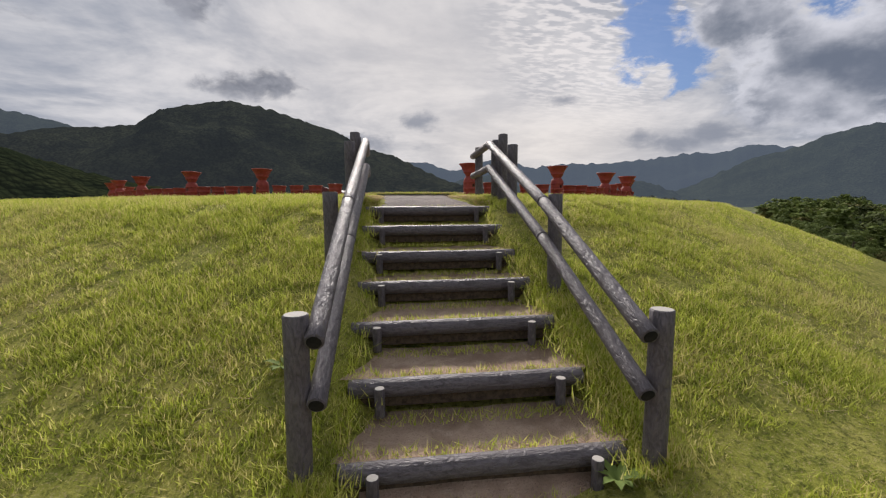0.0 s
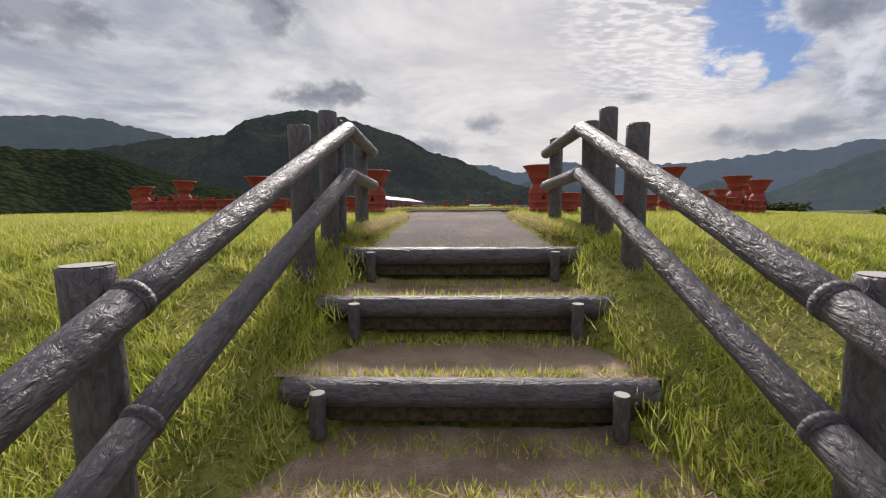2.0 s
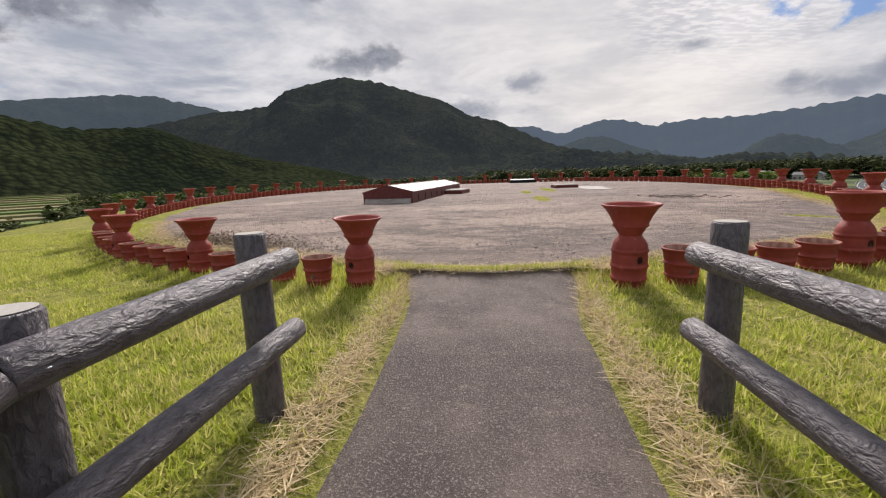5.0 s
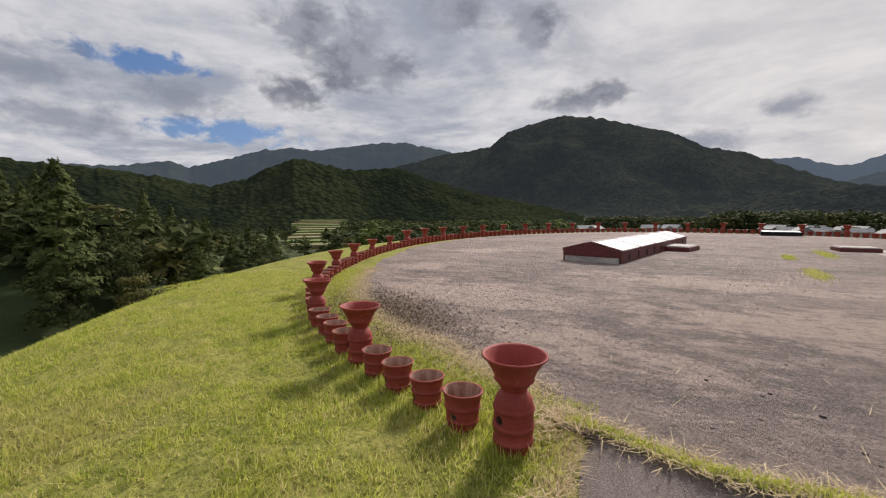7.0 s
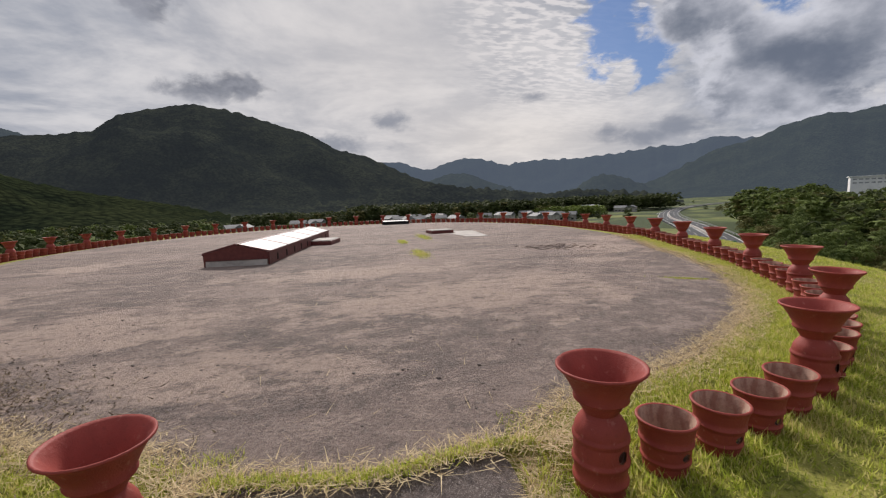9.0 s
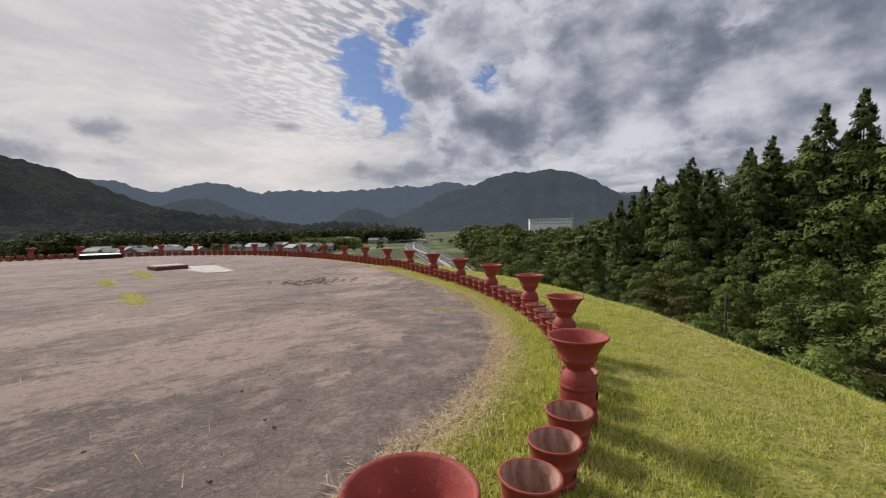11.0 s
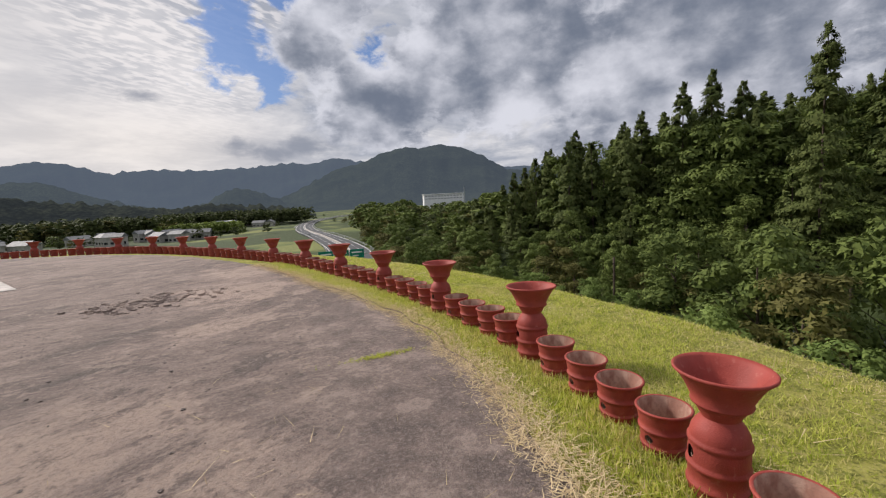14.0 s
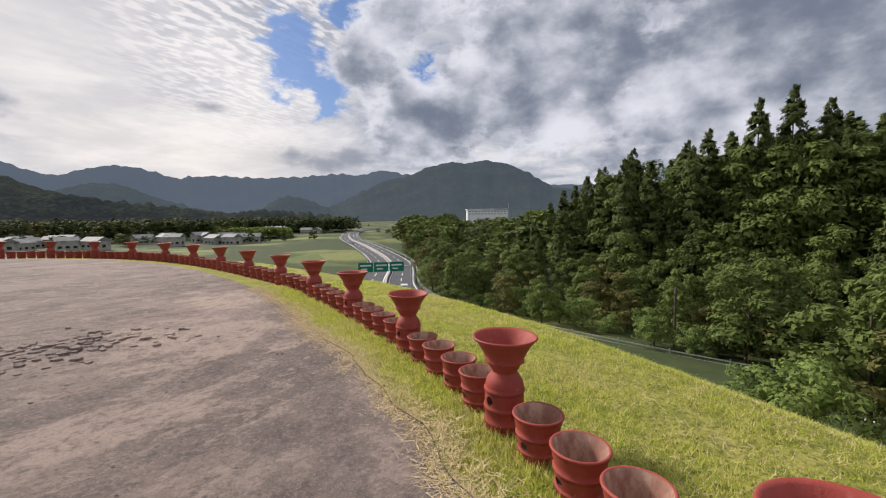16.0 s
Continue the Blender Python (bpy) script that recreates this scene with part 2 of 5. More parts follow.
def asphalt_look(n, p, lot):
    worn = n.noise(stretched(n, p, 0.7, 1.25, 1), 0.30, 8, 0.66, 0.5)
    patch = n.noise(stretched(n, p, 0.75, 1.3, 1), 0.8, 9, 0.72, 0.25)
    crumb = n.noise(p, 7.0, 6, 0.7)
    grit, grain = n.noise(p, 70, 4, 0.7), n.noise(p, 220, 2)
    c = n.mix(n.ramp(worn, 0.34, 0.66), (0.195, 0.148, 0.130), (0.370, 0.278, 0.236))
    c = n.mix(n.math("MULTIPLY", n.ramp(patch, 0.50, 0.66), 0.55), c, (0.37, 0.285, 0.245))
    c = n.mix(n.math("MULTIPLY", n.ramp(patch, 0.47, 0.36), 0.7), c, (0.105, 0.085, 0.080))
    bare = None
    for x, y, r, wide in WORN:
        off = n.vec("MULTIPLY", n.vec("SUBTRACT", p, (x, y, 0.0)), (1.0 / wide, 1.0, 0.0))
        v = n.math("SUBTRACT", 1.0, n.math("DIVIDE", n.vec("LENGTH", off), r))
        bare = v if bare is None else n.math("MAXIMUM", bare, v)
    torn = n.math("ADD", bare, n.math("MULTIPLY", n.math("SUBTRACT", n.noise(stretched(n, p, 0.8, 1.3, 1), 1.6, 8, 0.72), 0.5), 3.2))
    c = n.mix(n.math("MULTIPLY", n.ramp(torn, 0.28, 0.66), 0.85), c, (0.54, 0.405, 0.33))
    flake = n.noise(stretched(n, p, 0.8, 1.25, 1), 2.3, 10, 0.80, 0.3)
    c = n.mix(n.math("MULTIPLY", n.ramp(n.math("ADD", flake, n.math("MULTIPLY", n.math("SUBTRACT", grit, 0.5), 0.12)), 0.54, 0.57), 0.7), c, (0.47, 0.358, 0.295))
    c = n.mix(n.math("MULTIPLY", n.ramp(flake, 0.45, 0.41), 0.55), c, (0.105, 0.083, 0.076))
    c = n.mix(n.math("MULTIPLY", n.ramp(crumb, 0.53, 0.66), 0.55), c, (0.095, 0.078, 0.074))
    c = n.mix(n.math("MULTIPLY", n.ramp(crumb, 0.44, 0.32), 0.35), c, (0.37, 0.30, 0.265))
    c = n.mix(n.math("MULTIPLY", n.ramp(grit, 0.47, 0.66), 0.45), c, (0.36, 0.31, 0.28))
    c = n.mix(n.math("MULTIPLY", n.ramp(grain, 0.54, 0.70), 0.6), c, (0.055, 0.048, 0.046))
    speck = n.noise(p, 26, 6, 0.82)
    c = n.mix(n.math("MULTIPLY", n.ramp(speck, 0.53, 0.59), 0.33), c, (0.50, 0.40, 0.34))
    c = n.mix(n.math("MULTIPLY", n.ramp(speck, 0.47, 0.41), 0.38), c, (0.09, 0.074, 0.068))
    return c, n.math("ADD", n.math("ADD", grit, speck), n.math("ADD", n.math("MULTIPLY", flake, 1.6), n.math("MULTIPLY", crumb, 1.2))), 0.026


def path_look(n, p, lot):
    worn, grit, grain, blot = n.noise(p, 1.1, 6, 0.65), n.noise(p, 95, 4, 0.75), n.noise(p, 230, 2), n.noise(p, 5.0, 6, 0.7)
    c = n.mix(n.ramp(worn, 0.35, 0.68), (0.112, 0.088, 0.080), (0.225, 0.178, 0.158))
    c = n.mix(n.math("MULTIPLY", n.ramp(blot, 0.52, 0.68), 0.5), c, (0.085, 0.068, 0.064))
    c = n.mix(n.math("MULTIPLY", n.ramp(blot, 0.42, 0.30), 0.4), c, (0.34, 0.27, 0.23))
    c = n.mix(n.math("MULTIPLY", n.ramp(grit, 0.5, 0.66), 0.8), c, (0.40, 0.355, 0.32))
    c = n.mix(n.math("MULTIPLY", n.ramp(grain, 0.52, 0.70), 0.7), c, (0.042, 0.037, 0.037))
    return c, n.math("ADD", grit, n.math("MULTIPLY", blot, 0.8)), 0.010


def patched_look(n, p, lot):
    blot, grit, grain = n.noise(p, 2.2, 9, 0.75), n.noise(p, 70, 4, 0.75), n.noise(p, 220, 2)
    c = n.mix(n.ramp(blot, 0.34, 0.64), (0.150, 0.115, 0.102), (0.305, 0.232, 0.200))
    c = n.mix(n.math("MULTIPLY", n.ramp(blot, 0.55, 0.58), 0.6), c, (0.42, 0.325, 0.275))
    c = n.mix(n.math("MULTIPLY", n.ramp(grit, 0.48, 0.66), 0.6), c, (0.36, 0.31, 0.28))
    c = n.mix(n.math("MULTIPLY", n.ramp(grain, 0.54, 0.70), 0.6), c, (0.045, 0.039, 0.038))
    speck = n.noise(p, 26, 6, 0.82)
    c = n.mix(n.math("MULTIPLY", n.ramp(speck, 0.53, 0.59), 0.33), c, (0.50, 0.40, 0.34))
    c = n.mix(n.math("MULTIPLY", n.ramp(speck, 0.47, 0.41), 0.38), c, (0.09, 0.074, 0.068))
    return c, n.math("ADD", n.math("ADD", grit, speck), n.math("MULTIPLY", blot, 1.6)), 0.022


def earth_look(n, p, lot):
    a, b, g = n.noise(p, 3.0, 6, 0.6), n.noise(p, 11, 5), n.noise(p, 90, 3)
    c = n.mix(n.ramp(a, 0.35, 0.65), (0.33, 0.23, 0.17), (0.54, 0.40, 0.30))
    c = n.mix(n.math("MULTIPLY", n.ramp(b, 0.52, 0.7), 0.6), c, (0.56, 0.43, 0.33))
    c = n.mix(n.math("MULTIPLY", n.ramp(g, 0.5, 0.72), 0.5), c, (0.17, 0.12, 0.085))
    return c, n.math("ADD", b, g), 0.02


def clay_look(n, p, lot):
    a, b, g = n.noise(p, 5, 5), n.noise(p, 22, 5), n.noise(p, 120, 2)
    c = n.mix(n.ramp(a, 0.3, 0.7), (0.235, 0.038, 0.029), (0.33, 0.058, 0.044))
    c = n.mix(n.math("MULTIPLY", lot, 0.35), c, (0.36, 0.078, 0.058))
    c = n.mix(n.math("MULTIPLY", n.ramp(b, 0.60, 0.75), 0.45), c, (0.46, 0.19, 0.145))
    c = n.mix(n.math("MULTIPLY", n.ramp(b, 0.40, 0.28), 0.35), c, (0.17, 0.036, 0.027))
    return c, n.math("ADD", n.math("MULTIPLY", b, 0.7), n.math("MULTIPLY", g, 0.4)), 0.004


def inner_clay_look(n, p, lot):
    a, b = n.noise(stretched(n, p, 1, 1, 0.35), 14, 5), n.noise(p, 40, 3)
    c = n.mix(n.ramp(a, 0.38, 0.62), (0.30, 0.155, 0.115), (0.46, 0.30, 0.23))
    return n.mix(n.math("MULTIPLY", n.ramp(b, 0.5, 0.7), 0.4), c, (0.20, 0.11, 0.085)), b, 0.003


def log_look(n, p, lot):
    wave = n.noise(stretched(n, p, 50, 50, 20), 1.0, 4, 0.6, 0.7)
    knob = n.noise(stretched(n, p, 20, 20, 8), 1.0, 3, 0.5, 0.6)
    b, g = n.noise(p, 5, 4), n.noise(p, 160, 3)
    c = n.mix(n.ramp(wave, 0.36, 0.62), (0.084, 0.073, 0.080), (0.148, 0.130, 0.141))
    c = n.mix(n.math("MULTIPLY", n.ramp(b, 0.48, 0.75), 0.45), c, (0.19, 0.17, 0.172))
    c = n.mix(n.math("MULTIPLY", n.ramp(g, 0.5, 0.75), 0.25), c, (0.05, 0.043, 0.046))
    return c, n.math("ADD", wave, n.math("ADD", n.math("MULTIPLY", knob, 0.8), n.math("MULTIPLY", g, 0.08))), 0.017


def pale_cut_look(n, p, lot):
    g = n.noise(p, 60, 4)
    return n.mix(g, (0.36, 0.335, 0.30), (0.55, 0.52, 0.48)), g, 0.002


def paint_look(c0, c1, scale=9.0):
    def look_of(n, p, lot):
        a, g = n.noise(p, scale, 5), n.noise(p, scale * 7, 3)
        return n.mix(n.ramp(n.math("ADD", n.math("MULTIPLY", a, 0.7), n.math("MULTIPLY", g, 0.3)), 0.36, 0.64), c0, c1), g, 0.003
    return look_of


def leaf_look(c0, c1, c2):
    def look_of(n, p, lot):
        r = n.put("ShaderNodeNewGeometry").outputs["Random Per Island"]
        a = n.noise(p, 0.45, 3)
        c = n.mix(r, c0, c1)
        c = n.mix(n.math("MULTIPLY", n.ramp(a, 0.45, 0.65), 0.7), c, c2)
        return n.mix(n.math("MULTIPLY", lot, 0.45), c, c1)
    return look_of


GRASS = material("lawn", grass_look, 0.95, 0.0, 0.1)
BLADE = material("grass blades", blade_look, 0.75, 0.0, 0.1, 0.5)
STRAW = material("dry grass", straw_look, 0.85, 0.0, 0.2, 0.2)
ASPHALT = material("worn asphalt", asphalt_look, 0.88)
PATCHED = material("dark resurfaced asphalt", patched_look, 0.88)
PATHWAY = material("path asphalt", path_look, 0.88)
EARTH = material("trodden earth", earth_look, 0.95)
CLAY = material("red clay", clay_look, 0.62)
CLAY_IN = material("unpainted clay", inner_clay_look, 0.85)
LOG = material("mock log concrete", log_look, 0.50, 0.0, 0.5)
CUT = material("pale log end", pale_cut_look, 0.8)
# near-black for the shade inside hollows, and for a dark frame
BLACK = material("dark hollow", paint_look((0.010, 0.010, 0.011), (0.022, 0.02, 0.02)), 0.9)
MAROON = material("maroon painted steel", paint_look((0.105, 0.028, 0.026), (0.165, 0.045, 0.038)), 0.5)
WHITE = material("white panels", paint_look((0.27, 0.285, 0.295), (0.40, 0.41, 0.41), 3), 0.5)
CONCRETE = material("pale concrete", paint_look((0.36, 0.33, 0.30), (0.55, 0.51, 0.47), 2.5), 0.85)
STEEL = material("galvanised steel", paint_look((0.42, 0.44, 0.45), (0.58, 0.60, 0.61)), 0.4, 0.6)
ROAD = material("road asphalt", paint_look((0.055, 0.058, 0.062), (0.085, 0.088, 0.092), 0.4), 0.8)
LINE = material("road paint", paint_look((0.62, 0.62, 0.60), (0.78, 0.78, 0.76), 1.0), 0.7)
SIGN = material("green sign", paint_look((0.0, 0.16, 0.10), (0.0, 0.20, 0.13), 1.0), 0.45)
CARPAINT = material("white car paint", paint_look((0.72, 0.73, 0.74), (0.78, 0.79, 0.80), 1.0), 0.25)
GLASS = material("dark glass", paint_look((0.018, 0.02, 0.024), (0.03, 0.033, 0.038), 2.0), 0.1)
RUBBER = material("rubber", paint_look((0.018, 0.018, 0.018), (0.03, 0.03, 0.03), 5.0), 0.8)
BARK = material("bark", paint_look((0.055, 0.04, 0.03), (0.11, 0.085, 0.065), 4.0), 0.95)
CEDAR = material("cedar foliage", leaf_look((0.045, 0.070, 0.022), (0.125, 0.15, 0.044), (0.075, 0.095, 0.030)), 0.8, 0.0, 0.15, 0.25)
BROAD = material("broad foliage", leaf_look((0.058, 0.090, 0.024), (0.170, 0.215, 0.056), (0.096, 0.128, 0.035)), 0.75, 0.0, 0.15, 0.25)
# broad foliage with the western wood's backlit shade put into its colour
BROAD_SHADED = material("broad foliage darkened as backlit", leaf_look((0.026, 0.040, 0.015), (0.085, 0.105, 0.034), (0.050, 0.056, 0.024)), 0.8, 0.0, 0.1, 0.2)
BAMBOO = material("bamboo foliage", leaf_look((0.12, 0.17, 0.035), (0.24, 0.30, 0.07), (0.17, 0.21, 0.05)), 0.75, 0.0, 0.15, 0.25)
BUSH = material("bush foliage", leaf_look((0.085, 0.135, 0.036), (0.21, 0.28, 0.075), (0.12, 0.165, 0.045)), 0.75, 0.0, 0.15, 0.25)
AUTUMN = material("turning foliage", leaf_look((0.075, 0.083, 0.028), (0.175, 0.165, 0.052), (0.11, 0.102, 0.038)), 0.8, 0.0, 0.15, 0.25)
ROOF_GREY = material("roof tiles", paint_look((0.12, 0.125, 0.13), (0.22, 0.225, 0.23), 0.5), 0.7)
ROOF_PALE = material("pale roof", paint_look((0.26, 0.28, 0.30), (0.42, 0.43, 0.44), 0.5), 0.6)
PLASTER = material("plaster", paint_look((0.30, 0.285, 0.26), (0.46, 0.44, 0.41), 0.5), 0.85)
FACTORY = material("white factory cladding", paint_look((0.74, 0.75, 0.76), (0.84, 0.84, 0.84), 0.3), 0.6)
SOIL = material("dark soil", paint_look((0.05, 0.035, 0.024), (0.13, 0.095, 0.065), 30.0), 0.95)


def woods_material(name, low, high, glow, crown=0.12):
    """Far woods: crowns as light and dark lumps, with the air's haze put in as the surface's own glow."""
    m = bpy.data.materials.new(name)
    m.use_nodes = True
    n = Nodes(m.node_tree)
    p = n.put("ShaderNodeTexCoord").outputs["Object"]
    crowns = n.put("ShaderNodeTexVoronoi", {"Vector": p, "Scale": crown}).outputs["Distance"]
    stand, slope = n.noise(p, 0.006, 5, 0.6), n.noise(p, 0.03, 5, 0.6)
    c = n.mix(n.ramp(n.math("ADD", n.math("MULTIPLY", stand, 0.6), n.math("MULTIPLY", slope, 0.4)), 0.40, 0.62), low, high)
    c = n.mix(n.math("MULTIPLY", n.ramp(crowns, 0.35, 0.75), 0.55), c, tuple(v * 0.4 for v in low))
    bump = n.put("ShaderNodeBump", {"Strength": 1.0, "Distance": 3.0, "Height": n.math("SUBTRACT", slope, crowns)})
    # emission stands in for the haze before the slopes
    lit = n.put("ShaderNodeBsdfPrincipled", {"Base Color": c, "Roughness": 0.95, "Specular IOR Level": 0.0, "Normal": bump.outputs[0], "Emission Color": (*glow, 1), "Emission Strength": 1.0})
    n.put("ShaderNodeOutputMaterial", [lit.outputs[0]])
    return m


# ---- building helpers ----
def mesh_of(name, verts, faces, mat, smooth=False):
    me = bpy.data.meshes.new(name)
    me.from_pydata([tuple(v) for v in verts], [], [tuple(f) for f in faces])
    me.materials.append(mat)
    if smooth:
        me.polygons.foreach_set("use_smooth", [True] * len(me.polygons))
    me.update()
    return me


def triangles(name, points, mat):
    """A mesh of loose triangles, from an array of n x 3 corners."""
    pts = np.asarray(points, dtype=np.float32).reshape(-1, 3)
    count = len(pts) // 3
    me = bpy.data.meshes.new(name)
    me.vertices.add(len(pts))
    me.vertices.foreach_set("co", pts.ravel())
    me.loops.add(len(pts))
    me.loops.foreach_set("vertex_index", np.arange(len(pts), dtype=np.int32))
    me.polygons.add(count)
    me.polygons.foreach_set("loop_start", np.arange(0, len(pts), 3, dtype=np.int32))
    me.materials.append(mat)
    me.update(calc_edges=True)
    return me


def part(name, bm, mat, parent=None, label=""):
    me = bpy.data.meshes.new(name)
    bm.to_mesh(me)
    bm.free()
    me.materials.append(mat)
    ob = new(name, me)
    if parent:
        ob.parent = parent
    return tagged(ob, label)


def under(name, me, parent, label=""):
    ob = new(name, me)
    ob.parent = parent
    return tagged(ob, label)


def box(x0, x1, y0, y1, z0, z1, bevel=0.0, bm=None):
    bm = bm or bmesh.new()
    got = bmesh.ops.create_cube(bm, size=1.0, matrix=Matrix.Translation(((x0 + x1) / 2, (y0 + y1) / 2, (z0 + z1) / 2)) @ Matrix.Diagonal((x1 - x0, y1 - y0, z1 - z0, 1)))
    if bevel:
        edges = list({e for v in got["verts"] for e in v.link_edges})
        bmesh.ops.bevel(bm, geom=edges, offset=bevel, segments=2, affect="EDGES", profile=0.5)
    return bm


def lathe(profile, segments, dents=(), closed=False):
    """Vertices and faces turned about z. dents: (ring, step) blocks of two by two faces left open as a round hole."""
    verts, faces = [], []
    for r, z in profile:
        for k in range(segments):
            a = 2 * math.pi * k / segments
            verts.append([r * math.cos(a), r * math.sin(a), z])
    gone = set()
    for ring, step in dents:
        gone |= {(ring + i, (step + j) % segments) for i in (-1, 0) for j in (-1, 0)}
        r0, zc = profile[ring]
        size = min(profile[ring + 1][1] - zc, zc - profile[ring - 1][1])
        for i in (-1, 0, 1):
            for j in (-1, 0, 1):
                if i or j:
                    k = 1 / max(1, math.hypot(i, j))
                    a = 2 * math.pi * (step + j * k * 1.0) / segments
                    r = profile[ring + i][0]
                    verts[(ring + i) * segments + (step + j) % segments] = [r * math.cos(a), r * math.sin(a), zc + (profile[ring + i][1] - zc) * k]
    for i in range(len(profile) - 1):
        for k in range(segments):
            if (i, k) not in gone:
                a, b = i * segments + k, i * segments + (k + 1) % segments
                faces.append((a, b, b + segments, a + segments))
    return verts, faces


def rough_log(length, radius, seed, segments=14, rings=None, flat=0.0, knots=1.0):
    """A mock log along z from 0, with a worn wavy bark and rounded ends."""
    rings = rings or max(4, int(length / 0.12))
    verts, faces = [], []
    zs = [0.0] + [length * i / rings for i in range(rings + 1)] + [length]
    for i, z in enumerate(zs):
        end = i in (0, len(zs) - 1)
        for k in range(segments):
            a = 2 * math.pi * k / segments
            p = Vector((math.cos(a) * 3.0, math.sin(a) * 3.0, z * 4 + seed * 7.3))
            r = radius * (1 + 0.045 * knots * noise.noise(p) + 0.03 * knots * noise.noise(p * 3.1))
            r *= 0.93 if end else 1.0
            verts.append((r * math.cos(a), r * math.sin(a), z + (0.0 if end else (0.006 if i == 1 else (-0.006 if i == len(zs) - 2 else 0)))))
    for i in range(len(zs) - 1):
        for k in range(segments):
            a, b = i * segments + k, i * segments + (k + 1) % segments
            faces.append((a, b, b + segments, a + segments))
    faces.append(tuple(range(segments))[::-1])
    faces.append(tuple(range((len(zs) - 1) * segments, len(zs) * segments)))
    return verts, faces


def along(a, b):
    """A pose at a with its z axis towards b."""
    a, b = Vector(a), Vector(b)
    return Matrix.Translation(a) @ (b - a).to_track_quat("Z", "Y").to_matrix().to_4x4()


# ---- the ring and the mound ----
TALL = [(-1.50, 12.08), (-3.47, 12.63), (-5.22, 13.47), (-7.05, 14.95), (-8.62, 16.80), (-9.90, 18.60), (-11.00, 20.52), (-11.95, 22.50), (-12.75, 24.55), (-13.30, 26.65), (-13.65, 28.80),
        (-13.75, 31.00), (-13.60, 33.18), (-13.20, 35.32), (-12.55, 37.40), (-11.60, 39.40), (-10.40, 41.22), (-8.95, 42.80), (-7.25, 44.10), (-5.30, 45.00), (-3.20, 45.45), (-1.05, 45.50), (1.10, 45.20),
        (3.15, 44.55), (5.10, 43.60), (6.80, 42.25), (8.19, 40.59), (9.33, 38.71), (10.12, 36.66), (10.58, 34.35), (10.72, 32.05), (10.65, 29.75), (10.46, 27.55), (10.22, 25.45), (9.82, 23.45),
        (9.27, 21.52), (8.56, 19.54), (7.58, 17.54), (6.38, 15.60), (4.81, 13.93), (2.98, 12.71), (0.84, 12.12)]
SEG = 12


def closed_curve(points, seg):
    p = np.array(points)
    out = []
    for i in range(len(p)):
        a, b, c, d = p[i - 1], p[i], p[(i + 1) % len(p)], p[(i + 2) % len(p)]
        for s in np.arange(seg) / seg:
            out.append(0.5 * (2 * b + (c - a) * s + (2 * a - 5 * b + 4 * c - d) * s ** 2 + (3 * b - a - 3 * c + d) * s ** 3))
    return np.array(out)


RING = closed_curve(TALL, SEG)
step = np.roll(RING, -1, 0) - np.roll(RING, 1, 0)
OUT = np.c_[-step[:, 1], step[:, 0]] / np.linalg.norm(step, axis=1)[:, None]
if np.mean(np.sum(OUT * (RING - RING.mean(0)), 1)) < 0:
    OUT = -OUT
for _ in range(12):
    OUT = OUT + np.roll(OUT, 1, 0) + np.roll(OUT, -1, 0)
    OUT /= np.linalg.norm(OUT, axis=1)[:, None]

SLOPE_D = [-0.9, -0.55, 0.0, 1.0, 2.0, 2.8, 3.4, 4.0, 5.0, 6.6, 9.0, 12.0, 20.0, 27.0, 36.0, 60.0]
SLOPE_Z = [0, -0.01, -0.06, -0.075, -0.095, -0.125, -0.23, -0.50, -0.92, -1.62, -2.70, -4.05, -7.9, -11.2, -14.0, -15.5]
XC = -0.33                              # the middle of the stairs
STEPS = [(8.93, -0.23), (8.34, -0.45), (7.76, -0.69), (7.27, -0.915), (6.69, -1.135), (6.10, -1.36), (5.56, -1.60)]


def ring_distance(x, y):
    """Metres outside the ring (negative inside)."""
    off = np.array((x, y)) - RING
    i = int(np.argmin(np.sum(off * off, 1)))
    return float(np.dot(off[i], OUT[i]))


def smooth01(v):
    v = min(1.0, max(0.0, v))
    return v * v * (3 - 2 * v)


def east_dip(x, y):
    """How far the floor sags towards the eastern rim."""
    u, v = np.clip((x - 3.0) / 3.2, 0, 1), np.clip((y - 20.0) / 6.0, 0, 1)
    return 0.115 * u * u * (3 - 2 * u) * (1 - v * v * (3 - 2 * v))


def mound_z(x, y, d=None, cut=True):
    d = ring_distance(x, y) if d is None else d
    steep = d + 0.85 * smooth01((x - 1.5) / 4.0) * smooth01(d / 2.0)      # the crown is narrower in the east
    z = float(np.interp(steep, SLOPE_D, SLOPE_Z))
    z += 0.03 * noise.noise(Vector((x * 0.5, y * 0.5, 3))) * smooth01((d - 0.3) / 2)
    z -= float(east_dip(x, y)) * (1 - smooth01((d - 0.8) / 2.2))
    if y < 12.8:
        side = 1 - smooth01((abs(x - XC) - 2.0) / 4.5)
        if y < 6.2:
            landing = -1.72 - 0.05 * (5.4 - y) if y > 1 else -1.94 - 0.35 * (1 - y)
            z += (max(z, landing) - z) * side
        if cut and y > 8.7:
            z -= 0.10 * (1 - smooth01((abs(x - XC) - 0.55) / 0.12)) * smooth01((y - 8.7) / 0.3)
        if cut and 5.0 < y < 9.3:
            z -= 0.34 * (1 - smooth01((abs(x - XC) - 0.70) / 0.2)) * smooth01((9.3 - y) / 0.5) * smooth01((y - 5.0) / 0.3)
    return z


